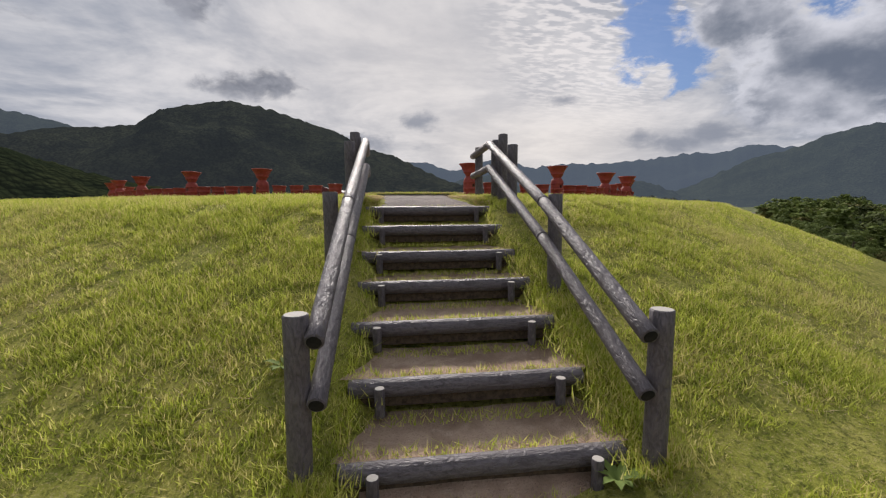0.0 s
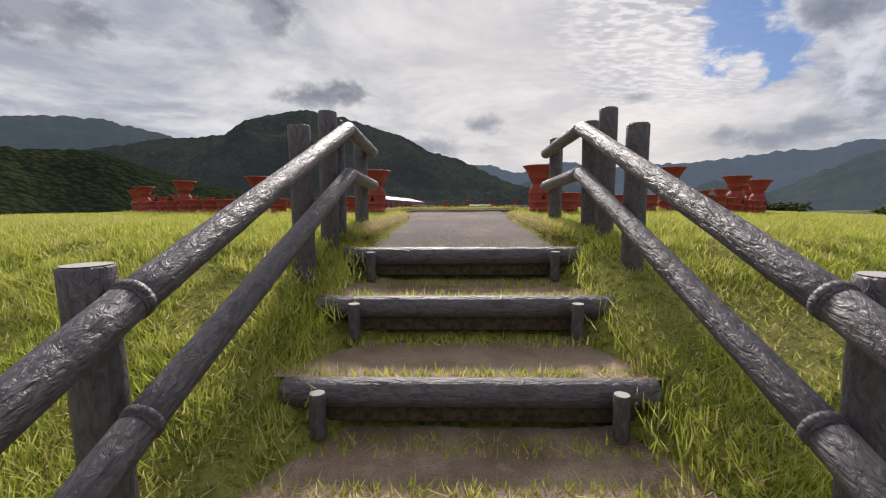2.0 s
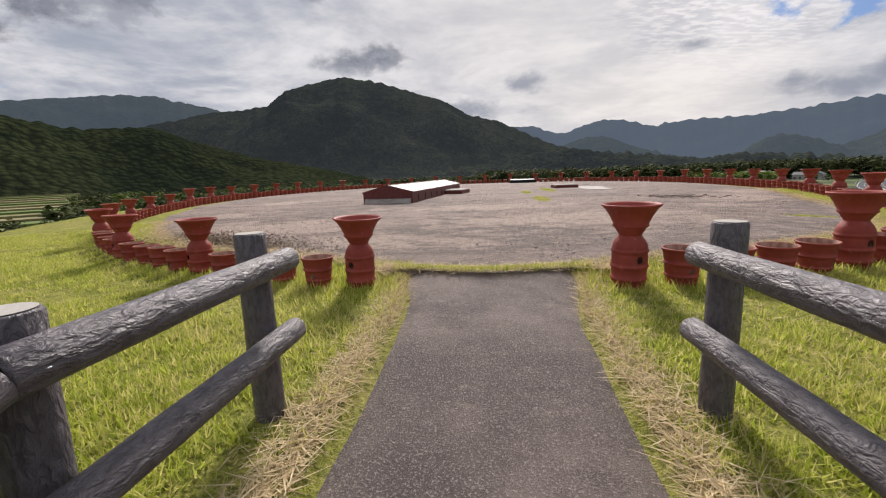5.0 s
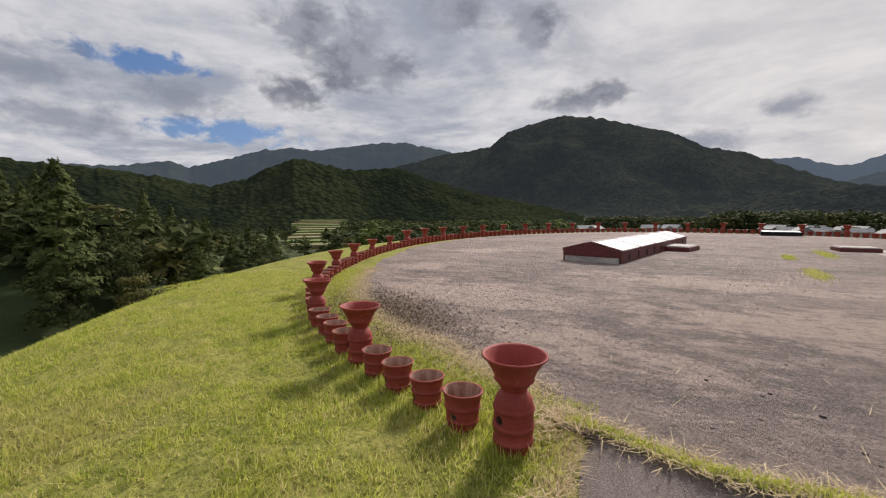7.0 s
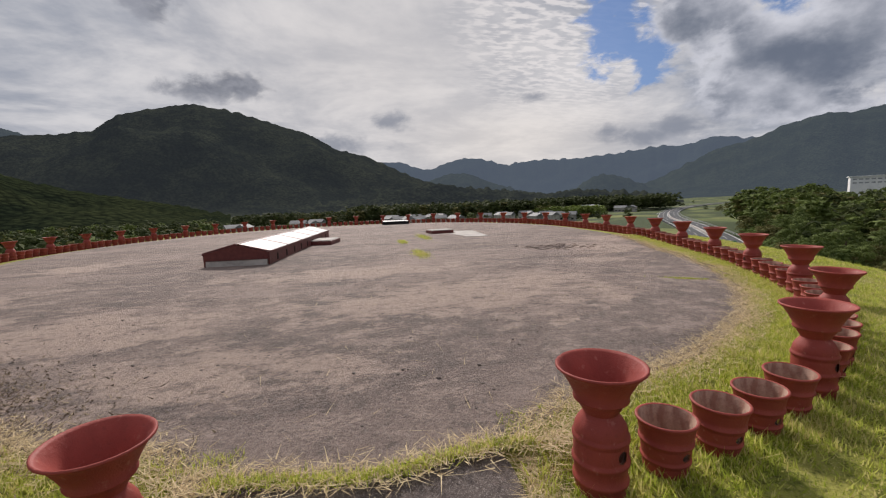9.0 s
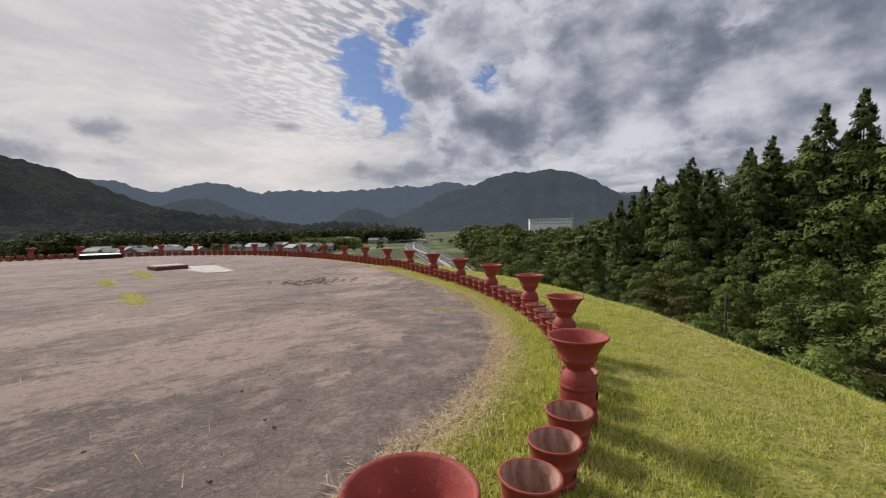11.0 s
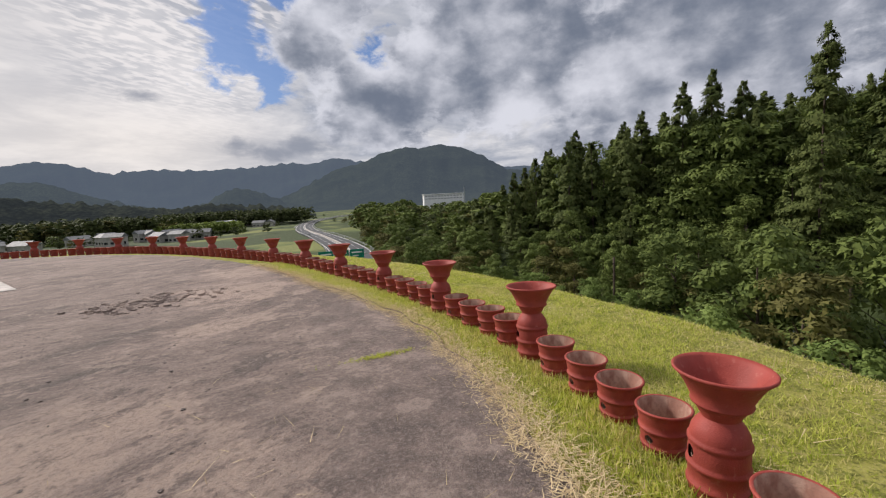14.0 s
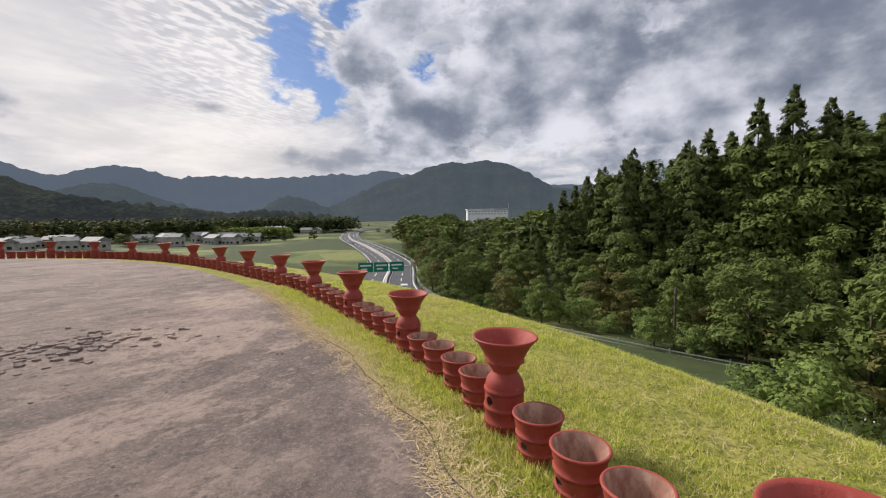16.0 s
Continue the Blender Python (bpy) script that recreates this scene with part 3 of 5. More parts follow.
def sheet(name, offsets, height, mat, every=1, label="", category="", kind="structure"):
    """A band of ground round the ring, between the first offset and the last."""
    idx = list(range(0, len(RING), every))
    verts, faces = [], []
    for i in idx:
        for d in offsets:
            x, y = RING[i] + OUT[i] * d
            verts.append((x, y, height(x, y, d)))
    m = len(offsets)
    for a in range(len(idx)):
        b = (a + 1) % len(idx)
        for j in range(m - 1):
            faces.append((a * m + j, b * m + j, b * m + j + 1, a * m + j + 1))
    return tagged(new(name, mesh_of(name, verts, faces, mat, True)), label, category, "", kind)


def edge_offset(x, y):
    gate = 1 - smooth01((abs(x - XC) - 0.9) / 0.9) if y < 14 else 0.0
    return -0.80 + 0.38 * gate + 0.22 * noise.noise(Vector((x * 0.45, y * 0.45, 9))) + 0.10 * noise.noise(Vector((x * 1.9, y * 1.9, 5)))


offsets = [-1.6, -1.2, -0.9, -0.6, -0.3, 0, 0.3, 0.6, 0.9, 1.2, 1.5, 1.8, 2.1, 2.4, 2.7, 3.0, 3.3, 3.6, 4.0, 4.4, 4.8, 5.3, 5.8, 6.4, 7, 8, 9, 10.5, 12, 15, 18, 22, 27]
sheet("ground_mound", offsets, lambda x, y, d: mound_z(x, y, d) if d > -1.3 else -0.05 - float(east_dip(x, y)), GRASS, 1, "mown green lawn on the slope of the burial mound", "lawn")


def platform():
    """The worn floor of asphalt inside the ring."""
    verts, faces = [(XC - 1.2, 28.8, 0.0)], []
    rows = [0.03, 0.1, 0.2, 0.32, 0.44, 0.56, 0.67, 0.77, 0.86, 0.93, 0.97, 1.0, 1.0]
    centre = np.array((XC - 1.2, 28.8))
    m = len(RING)
    for j, s in enumerate(rows):
        for i in range(m):
            rim = RING[i] + OUT[i] * edge_offset(*RING[i])
            x, y = centre + (rim - centre) * s
            z = (0.012 * noise.noise(Vector((x * 0.4, y * 0.4, 1))) if s < 0.95 else 0.0) - float(east_dip(x, y))
            verts.append((x, y, z + 0.006 if j < len(rows) - 1 else -0.08))
    for i in range(m):
        faces.append((0, 1 + i, 1 + (i + 1) % m))
        for j in range(len(rows) - 1):
            a, b = 1 + j * m + i, 1 + j * m + (i + 1) % m
            faces.append((a, a + m, b + m, b))
    ob = new("floor_platform", mesh_of("floor_platform", verts, faces, ASPHALT, False))
    return tagged(ob, "weathered brown-grey asphalt floor with pale worn patches", "asphalt floor", "", "structure")


platform()


def resurfaced():
    """A darker strip of newer asphalt along the eastern rim."""
    span = [i for i in range(len(RING)) if RING[i][1] < 19.5 and RING[i][0] > 0.9]
    span.sort(key=lambda i: RING[i][1])
    fine = []
    for a, b in zip(span, span[1:]):
        for k in range(4):
            s = k / 4
            fine.append((RING[a] * (1 - s) + RING[b] * s, OUT[a] * (1 - s) + OUT[b] * s))
    verts, faces = [], []
    for j, (c, o) in enumerate(fine):
        ends = smooth01(j / 26) * smooth01((len(fine) - 1 - j) / 30)
        wander = 0.28 * noise.noise(Vector((c[0] * 0.9, c[1] * 0.9, 2))) + 0.12 * noise.noise(Vector((c[0] * 3.1, c[1] * 3.1, 6))) + 0.10 * noise.noise(Vector((c[0] * 9, c[1] * 9, 8)))
        near = edge_offset(*c) - 0.02
        inner = near - (1.36 + wander) * ends
        for k in range(7):
            x, y = c + o * (near + (inner - near) * k / 6)
            verts.append((x, y, 0.012 * noise.noise(Vector((x * 0.4, y * 0.4, 1))) + (0.020 if 0 < k < 6 else 0.004) - float(east_dip(x, y))))
    for j in range(len(fine) - 1):
        for k in range(6):
            a = j * 7 + k
            faces.append((a, a + 1, a + 8, a + 7))
    me = mesh_of("floor_strip", verts, faces, PATCHED, True)
    tagged(new("floor_strip", me), "dark resurfaced strip of asphalt along the floor's rim", "asphalt floor", "", "structure")


resurfaced()


def path_strip():
    verts, faces = [], []
    ys = np.linspace(8.98, 12.68, 26)
    for j, y in enumerate(ys):
        w = 0.74 - 0.12 * smooth01((y - 9) / 1.5) + 0.14 * smooth01((y - 11.6) / 0.8)
        xs = [XC - 0.02 - w + 0.03 * noise.noise(Vector((y * 2, 1, 4)))] + [XC + w * k / 5 for k in range(-4, 5)] + [XC + 0.05 + w + 0.03 * noise.noise(Vector((y * 2, 7, 4)))]
        for k, x in enumerate(xs):
            drop = 0.0 if 0 < k < 10 else -0.035
            verts.append((x, y, float(np.interp(y, [8.95, 9.6, 10.5, 12.0, 12.4, 13.0], [-0.240, -0.165, -0.105, -0.04, -0.006, -0.01])) + 0.006 * noise.noise(Vector((x * 3, y * 3, 2))) + drop))
    for j in range(len(ys) - 1):
        for k in range(10):
            a = j * 11 + k
            faces.append((a, a + 1, a + 12, a + 11))
    tagged(new("path", mesh_of("path", verts, faces, PATHWAY, True)), "narrow grey-brown asphalt path between the lawns", "path", "", "structure")


path_strip()


# ---- valley, hills and mountains ----
VALLEY = -15.5


def hill_east(x, y):
    """The wooded hillside beyond the motorway."""
    foot = 66 if y < 60 else 66 + 0.95 * (y - 60)
    if y < 12:
        foot = 66 - 0.75 * (12 - y)
    top = 20 * (1 - smooth01((y - 8) / 75)) + 3.5
    return top * smooth01((x - foot) / 75)


def hill_west(x, y):
    d = math.hypot(x + 95, y - 45)
    return 4 * (1 - smooth01((d - 18) / 60)) + 11 * (1 - smooth01((math.hypot(x + 130, y + 15) - 30) / 70))


def valley_z(x, y, d=60):
    z = float(np.interp(d, SLOPE_D, SLOPE_Z)) if d < 60 else VALLEY
    far = smooth01((d - 26) / 25)
    bumps = 0.7 * noise.noise(Vector((x * 0.02, y * 0.02, 2)))
    return z + far * (hill_east(x, y) + hill_west(x, y) + bumps)


def valley_look(n, p, lot):
    field = n.put("ShaderNodeTexVoronoi", {"Vector": stretched(n, p, 1, 1.6, 0), "Scale": 0.018}).outputs["Color"]
    pick = n.put("ShaderNodeSeparateXYZ", [field]).outputs[0]
    big, small = n.noise(p, 0.02, 5), n.noise(p, 0.4, 5)
    c = n.mix(pick, (0.10, 0.135, 0.035), (0.22, 0.225, 0.07))
    c = n.mix(n.ramp(big, 0.40, 0.50), c, (0.04, 0.058, 0.018))
    return n.mix(n.math("MULTIPLY", n.ramp(small, 0.4, 0.7), 0.5), c, (0.06, 0.085, 0.025)), small, 0.4


VALLEY_MAT = material("valley fields", valley_look, 0.95)
sheet("ground_valley", [26.5, 30, 34, 38, 43, 48, 54, 60, 68, 76, 85, 95, 106, 120, 140, 165, 200, 260, 350, 500, 750, 1100, 1700, 2600, 4400],
      lambda x, y, d: valley_z(x, y, d) - (0.25 if d < 27 else 0), VALLEY_MAT, 3, "valley floor with green and yellow fields", "valley")


def ridge(name, dist, knots, mat, label, depth=0.42, bumps=1.0, cols=0.22):
    """A wooded mountain: a heightfield whose crest follows the knots of (bearing, elevation) seen from the mound."""
    knots = sorted(knots)
    bs, es = [k[0] for k in knots], [k[1] for k in knots]
    b_all = np.arange(bs[0], bs[-1] + cols, cols)
    rows = 26
    verts, faces = [], []
    for b in b_all:
        e = float(np.interp(b, bs, es))
        trees = 0.10 * noise.noise(Vector((b * 1.3, dist, 0))) + 0.07 * noise.noise(Vector((b * 4.1, dist, 3))) + 0.06 * noise.noise(Vector((b * 9.7, dist, 5)))
        crest = dist * math.tan(radians(e + 0.16 * bumps * noise.noise(Vector((b * 1.3, dist, 0))))) + 1.5
        tops = dist * radians(trees * bumps * 1.3)
        h = heading(b)
        for j in range(rows):
            s = j / (rows - 4)
            r = dist * (1 - depth * (1 - s))
            rise = smooth01(s) if s <= 1 else 1 - 0.5 * (s - 1) * 4
            p = Vector((h.x * r, h.y * r, 0))
            spur = noise.fractal(p * (5.0 / dist), 1.0, 2.0, 4)
            z = VALLEY + (crest - VALLEY) * max(0, rise)
            z += (crest - VALLEY) * 0.26 * spur * max(0.0, 1 - abs(2 * s - 1)) * (s < 1)
            if 0.80 < s < 1.02:
                z += tops * (s - 0.80) / 0.2
            elif s > 0.2:
                z += dist * 0.0016 * bumps * noise.noise(Vector((p.x, p.y, 0)) * (90.0 / dist)) * min(1.0, 2 * s)
            verts.append((p.x, p.y, z))
    for i in range(len(b_all) - 1):
        for j in range(rows - 1):
            a = i * rows + j
            faces.append((a, a + 1, a + rows + 1, a + rows))
    return tagged(new(name, mesh_of(name, verts, faces, mat, True)), label, "mountain", "", "structure")


# the third colour is painted haze, bluer and stronger with distance
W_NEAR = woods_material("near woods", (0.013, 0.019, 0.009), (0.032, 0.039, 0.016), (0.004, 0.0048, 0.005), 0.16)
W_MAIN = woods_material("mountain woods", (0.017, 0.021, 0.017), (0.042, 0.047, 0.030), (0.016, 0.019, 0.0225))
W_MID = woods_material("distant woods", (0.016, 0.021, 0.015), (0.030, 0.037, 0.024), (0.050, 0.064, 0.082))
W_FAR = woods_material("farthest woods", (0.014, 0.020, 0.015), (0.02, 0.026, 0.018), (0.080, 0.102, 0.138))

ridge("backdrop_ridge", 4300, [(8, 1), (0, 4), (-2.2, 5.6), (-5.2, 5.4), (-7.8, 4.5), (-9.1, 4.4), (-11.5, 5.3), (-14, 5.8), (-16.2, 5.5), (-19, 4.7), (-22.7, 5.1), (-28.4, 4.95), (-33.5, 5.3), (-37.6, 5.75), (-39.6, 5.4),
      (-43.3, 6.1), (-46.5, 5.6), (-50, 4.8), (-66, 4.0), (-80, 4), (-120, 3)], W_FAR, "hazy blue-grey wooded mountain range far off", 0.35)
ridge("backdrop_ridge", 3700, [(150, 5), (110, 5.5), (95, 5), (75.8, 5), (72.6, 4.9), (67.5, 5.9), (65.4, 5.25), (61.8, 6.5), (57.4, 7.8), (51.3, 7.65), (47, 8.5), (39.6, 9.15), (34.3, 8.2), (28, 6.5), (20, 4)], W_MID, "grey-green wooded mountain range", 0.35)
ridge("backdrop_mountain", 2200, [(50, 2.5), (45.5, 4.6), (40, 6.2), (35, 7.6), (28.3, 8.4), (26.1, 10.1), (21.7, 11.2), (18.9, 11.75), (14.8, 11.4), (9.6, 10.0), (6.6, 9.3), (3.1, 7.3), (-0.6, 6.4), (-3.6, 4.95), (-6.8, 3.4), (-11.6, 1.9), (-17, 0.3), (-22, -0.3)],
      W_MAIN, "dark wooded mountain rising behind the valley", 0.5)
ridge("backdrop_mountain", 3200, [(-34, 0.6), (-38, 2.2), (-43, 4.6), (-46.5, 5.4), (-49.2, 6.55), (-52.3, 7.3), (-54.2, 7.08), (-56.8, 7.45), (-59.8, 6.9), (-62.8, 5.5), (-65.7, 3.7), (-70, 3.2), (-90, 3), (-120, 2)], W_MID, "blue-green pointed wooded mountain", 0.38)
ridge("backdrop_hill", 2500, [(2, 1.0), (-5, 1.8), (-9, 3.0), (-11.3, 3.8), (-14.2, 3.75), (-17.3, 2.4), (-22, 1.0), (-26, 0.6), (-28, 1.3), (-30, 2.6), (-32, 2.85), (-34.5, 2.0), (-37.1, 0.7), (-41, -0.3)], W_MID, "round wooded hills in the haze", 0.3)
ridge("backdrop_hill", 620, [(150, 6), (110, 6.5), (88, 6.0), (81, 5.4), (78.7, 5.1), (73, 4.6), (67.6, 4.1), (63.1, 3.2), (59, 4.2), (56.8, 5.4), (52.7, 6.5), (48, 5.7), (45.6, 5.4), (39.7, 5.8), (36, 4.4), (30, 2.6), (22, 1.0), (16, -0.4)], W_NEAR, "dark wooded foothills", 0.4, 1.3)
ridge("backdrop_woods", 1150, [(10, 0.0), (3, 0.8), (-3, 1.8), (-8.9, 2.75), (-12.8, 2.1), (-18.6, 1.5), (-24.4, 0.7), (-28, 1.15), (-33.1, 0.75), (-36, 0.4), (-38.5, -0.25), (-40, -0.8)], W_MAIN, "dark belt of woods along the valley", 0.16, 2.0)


# ---- clay figures round the platform ----
def cap_disc(r, z, segments, seed):
    verts, faces = [(0, 0, z + 0.01)], []
    for ring, s in ((1, 0.5), (2, 1.0)):
        for k in range(segments):
            a = 2 * math.pi * k / segments
            verts.append((r * s * math.cos(a), r * s * math.sin(a), z + 0.02 * noise.noise(Vector((math.cos(a) * s * 3, math.sin(a) * s * 3, seed)))))
    for k in range(segments):
        b = (k + 1) % segments
        faces.append((0, 1 + k, 1 + b))
        faces.append((1 + k, 1 + segments + k, 1 + segments + b, 1 + b))
    return verts, faces


def band(z, r, out=0.010, h=0.013):
    """A raised clay band round a wall of radius r."""
    return [(r, z - h), (r + out, z - h * 0.55), (r + out, z + h * 0.55), (r, z + h)]


N = 28


def tall_haniwa():
    outer = [(0.143, -0.05), (0.146, 0.02)] + band(0.075, 0.150) + [(0.153, 0.12)] + band(0.168, 0.155) + [(0.156, 0.193), (0.156, 0.224), (0.155, 0.255)] + band(0.282, 0.153)
    outer += [(0.153, 0.305), (0.146, 0.335), (0.128, 0.362), (0.108, 0.382), (0.098, 0.397)]
    body = new("flared_haniwa", mesh_of("flared_haniwa", *lathe(outer, N, [(12, 3), (12, 17)]), CLAY, True))
    flare = [(0.098, 0.397), (0.106, 0.410), (0.128, 0.440), (0.140, 0.455), (0.155, 0.462), (0.158, 0.470), (0.150, 0.480), (0.182, 0.535), (0.219, 0.585), (0.247, 0.607), (0.256, 0.613), (0.257, 0.621), (0.249, 0.626),
             (0.231, 0.612), (0.196, 0.570), (0.140, 0.480), (0.092, 0.420), (0.086, 0.398), (0.095, 0.37), (0.14, 0.32)]
    under("flared_mouth", mesh_of("flared_mouth", *lathe(flare, N), CLAY, True), body)
    inner = [(0.134, 0.31), (0.139, 0.255), (0.139, 0.224), (0.139, 0.193), (0.138, 0.06)]
    under("inner_wall", mesh_of("inner_wall", *lathe(inner, N, [(2, 3), (2, 17)]), CLAY_IN, True), body)
    under("soil", mesh_of("soil", *cap_disc(0.139, 0.07, 14, 2.0), SOIL, True), body, "dark soil inside the vessel")
    return tagged(body, "red clay haniwa with a trumpet-shaped mouth, standing in grass", "clay figure", "haniwa round the platform")


def short_haniwa():
    outer = [(0.133, -0.05), (0.137, 0.02), (0.141, 0.060)] + band(0.098, 0.144, 0.009) + [(0.148, 0.128), (0.151, 0.160), (0.154, 0.192)] + band(0.228, 0.158, 0.009)
    outer += [(0.164, 0.28), (0.172, 0.33), (0.180, 0.362), (0.188, 0.370), (0.190, 0.379), (0.186, 0.386), (0.178, 0.388), (0.170, 0.383)]
    body = new("cylinder_haniwa", mesh_of("cylinder_haniwa", *lathe(outer, N, [(8, 3), (8, 17)]), CLAY, True))
    inner = [(0.171, 0.384), (0.163, 0.36), (0.153, 0.28), (0.144, 0.192), (0.141, 0.16), (0.138, 0.128), (0.132, 0.05)]
    under("inner_wall", mesh_of("inner_wall", *lathe(inner, N, [(4, 3), (4, 17)]), CLAY_IN, True), body, "pale dusty inside")
    under("soil", mesh_of("soil", *cap_disc(0.136, 0.085, 14, 6.0), SOIL, True), body, "dark soil and dry leaves inside")
    return tagged(body, "open red clay cylinder haniwa with two raised bands", "clay figure", "haniwa round the platform")


def place_haniwa():
    rng = random.Random(4)
    first = {True: tall_haniwa(), False: short_haniwa()}
    used = {True: False, False: False}
    n = len(TALL)
    for i in range(n):
        spots = [(i * SEG, True)]
        if i < n - 1:
            spots += [(i * SEG + SEG * k / 5, False) for k in range(1, 5)]
        for s, tall in spots:
            a, f = int(s), s - int(s)
            p = RING[a % len(RING)] * (1 - f) + RING[(a + 1) % len(RING)] * f
            o = OUT[a % len(RING)]
            x, y = p + o * rng.uniform(-0.012, 0.012)
            turn = math.degrees(math.atan2(o[1], o[0])) - 38.6 + rng.uniform(-16, 16)
            size = rng.uniform(0.985, 1.015) * (1.0 if tall else 0.955) * float(np.interp(x, [-2.6, 0.8, 3.0, 5.0, 6.4], [0.79, 0.91, 0.91, 0.96, 1.03]) if y < 24 else 0.97)
            m = pose(x, y, mound_z(x, y, 0.0) - rng.uniform(0.0, 0.02), rng.uniform(-1.8, 1.8), rng.uniform(-1.8, 1.8), turn) @ Matrix.Diagonal((size, size, size * (1.245 if tall else 0.92), 1))
            if used[tall]:
                ob = copy_thing(first[tall], m)
                ob.matrix_basis = m
            else:
                first[tall].matrix_basis = m
                used[tall] = True


place_haniwa()


# ---- log stairs and their rails ----
def log_step(y, z, k):
    """One riser: a mock log with a board under it, held by two stubs."""
    half = 0.82 + 0.015 * math.sin(k * 2.1)
    a = (XC - half, y, z - 0.062)
    verts, faces = rough_log(2 * half, 0.062, k, 16)
    log = new("log_step", mesh_of("log_step", verts, faces, LOG, True))
    log.matrix_world = along(a, (XC + half, y + 0.01, z - 0.062))
    tagged(log, "grey mock-log riser set into the earth steps", "log step", "steps")
    inv = log.matrix_world.inverted()
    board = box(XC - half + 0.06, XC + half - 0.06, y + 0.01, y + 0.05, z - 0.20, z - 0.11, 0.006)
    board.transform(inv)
    part("riser_board", board, SOIL, log, "dark earth-coloured board below the log")
    for s in (-0.615, 0.615):
        lean = 0.015 * math.sin(k * 3 + s)
        verts, faces = rough_log(0.19, 0.034, k + s, 12, 3, knots=0.5)
        stub = new("stub", mesh_of("stub", verts, faces, LOG, True))
        stub.parent = log
        stub.matrix_parent_inverse = Matrix.Identity(4)
        stub.matrix_basis = inv @ pose(XC + s + lean, y - 0.095, z - 0.215)
        bm = bmesh.new()
        bmesh.ops.create_circle(bm, cap_ends=True, segments=14, radius=0.031)
        cut = part("stub_top", bm, CUT, stub, "pale worn top")
        cut.matrix_basis = pose(0, 0, 0.1925)


for k, (y, z) in enumerate(STEPS):
    log_step(y, z, k)


def treads():
    """The trodden earth behind each log."""
    for k, (y, z) in enumerate(STEPS):
        y1 = STEPS[k - 1][0] if k else y + 0.35
        nx, ny = 22, 8
        verts, faces = [], []
        for j in range(ny + 1):
            for i in range(nx + 1):
                x = XC - 0.86 + 1.72 * i / nx
                yy = y + 0.02 + (y1 - y + 0.02) * j / ny
                edge = abs(x - XC) / 0.86
                dish = -0.035 + 0.075 * max(0, edge - 0.55) + 0.05 * max(0, j / ny - 0.6)
                verts.append((x, yy, z + dish + 0.014 * noise.noise(Vector((x * 5, yy * 5, k)))))
        for j in range(ny):
            for i in range(nx):
                a = j * (nx + 1) + i
                faces.append((a, a + 1, a + nx + 2, a + nx + 1))
        tagged(new("floor_tread", mesh_of("floor_tread", verts, faces, EARTH, True)), "bare trodden reddish earth between the log risers", "earth step", "earth steps", "structure")
    verts, faces = [], []
    ys = np.linspace(1.0, 5.62, 24)
    for y in ys:
        for i in range(13):
            x = XC - 0.95 + 1.9 * i / 12
            verts.append((x, y, mound_z(x, y, None, False) + 0.012 - 0.05 * max(0, abs(x - XC) - 0.7) + 0.012 * noise.noise(Vector((x * 5, y * 5, 20))) - (0.22 * smooth01((y - 5.0) / 0.35))))
    for j in range(len(ys) - 1):
        for i in range(12):
            a = j * 13 + i
            faces.append((a, a + 1, a + 14, a + 13))
    tagged(new("floor_tread", mesh_of("floor_tread", verts, faces, EARTH, True)), "bare trodden reddish earth below the first log", "earth step", "earth steps", "structure")


treads()


def railing(side, posts, upper, label):
    """Mock-log posts with two rows of rails on the path's side."""
    fence = tagged(new("log_railing"), label, "railing", "railings beside the stairs")
    base = Vector((posts[0][0], posts[0][1], posts[0][2]))
    fence.location = base
    inv = Matrix.Translation(-base)
    for k, (x, y, z0, z1) in enumerate(posts):
        verts, faces = rough_log(z1 - z0 + 0.15, 0.064, k + side * 11, 16)
        post = under("post", mesh_of("post", verts, faces, LOG, True), fence)
        post.matrix_basis = inv @ pose(x, y, z0 - 0.15, 0.5 * math.sin(k), 0.6 * math.cos(k * 2 + side))
        bm = bmesh.new()
        bmesh.ops.create_circle(bm, cap_ends=True, segments=16, radius=0.057)
        cap = part("post_top", bm, CUT, post, "pale worn top")
        cap.matrix_basis = pose(0, 0, z1 - z0 + 0.153)
    for low in (0.0, 0.32):
        for k in range(len(upper) - 1):
            a, b = Vector(upper[k]), Vector(upper[k + 1])
            a.z -= low
            b.z -= low
            verts, faces = rough_log((b - a).length, 0.050, k * 5 + side + low, 16)
            rail = under("rail", mesh_of("rail", verts, faces, LOG, True), fence)
            rail.matrix_basis = inv @ along(a, b)
            if k == 1:
                joint = lathe([(0.047, -0.012), (0.055, -0.010), (0.055, 0.010), (0.047, 0.012)], 16)
                ring = under("joint", mesh_of("joint", *joint, LOG, True), rail)
                ring.matrix_basis = pose(0, 0, 0.02)
            else:
                # flat disc, the hollow's inner shade put into its colour
                bm = bmesh.new()
                bmesh.ops.create_circle(bm, cap_ends=True, segments=16, radius=0.038)
                bmesh.ops.reverse_faces(bm, faces=bm.faces)
                end = part("rail_end", bm, BLACK, rail, "black disc for the shade inside the rail end")
                end.matrix_basis = pose(0, 0, -0.003)


railing(0, [(-1.33, 5.50, -1.72, -0.75), (-1.34, 7.08, -1.05, -0.10), (-1.29, 8.52, -0.37, 0.53), (-1.28, 9.00, -0.24, 0.715), (-1.265, 9.18, -0.20, 0.69), (-1.28, 10.09, -0.16, 0.715)],
        [(-1.22, 5.42, -0.87), (-1.19, 7.00, -0.185), (-1.14, 9.06, 0.61), (-1.18, 10.20, 0.59)], "grey mock-log hand railing on the stairs' western side")
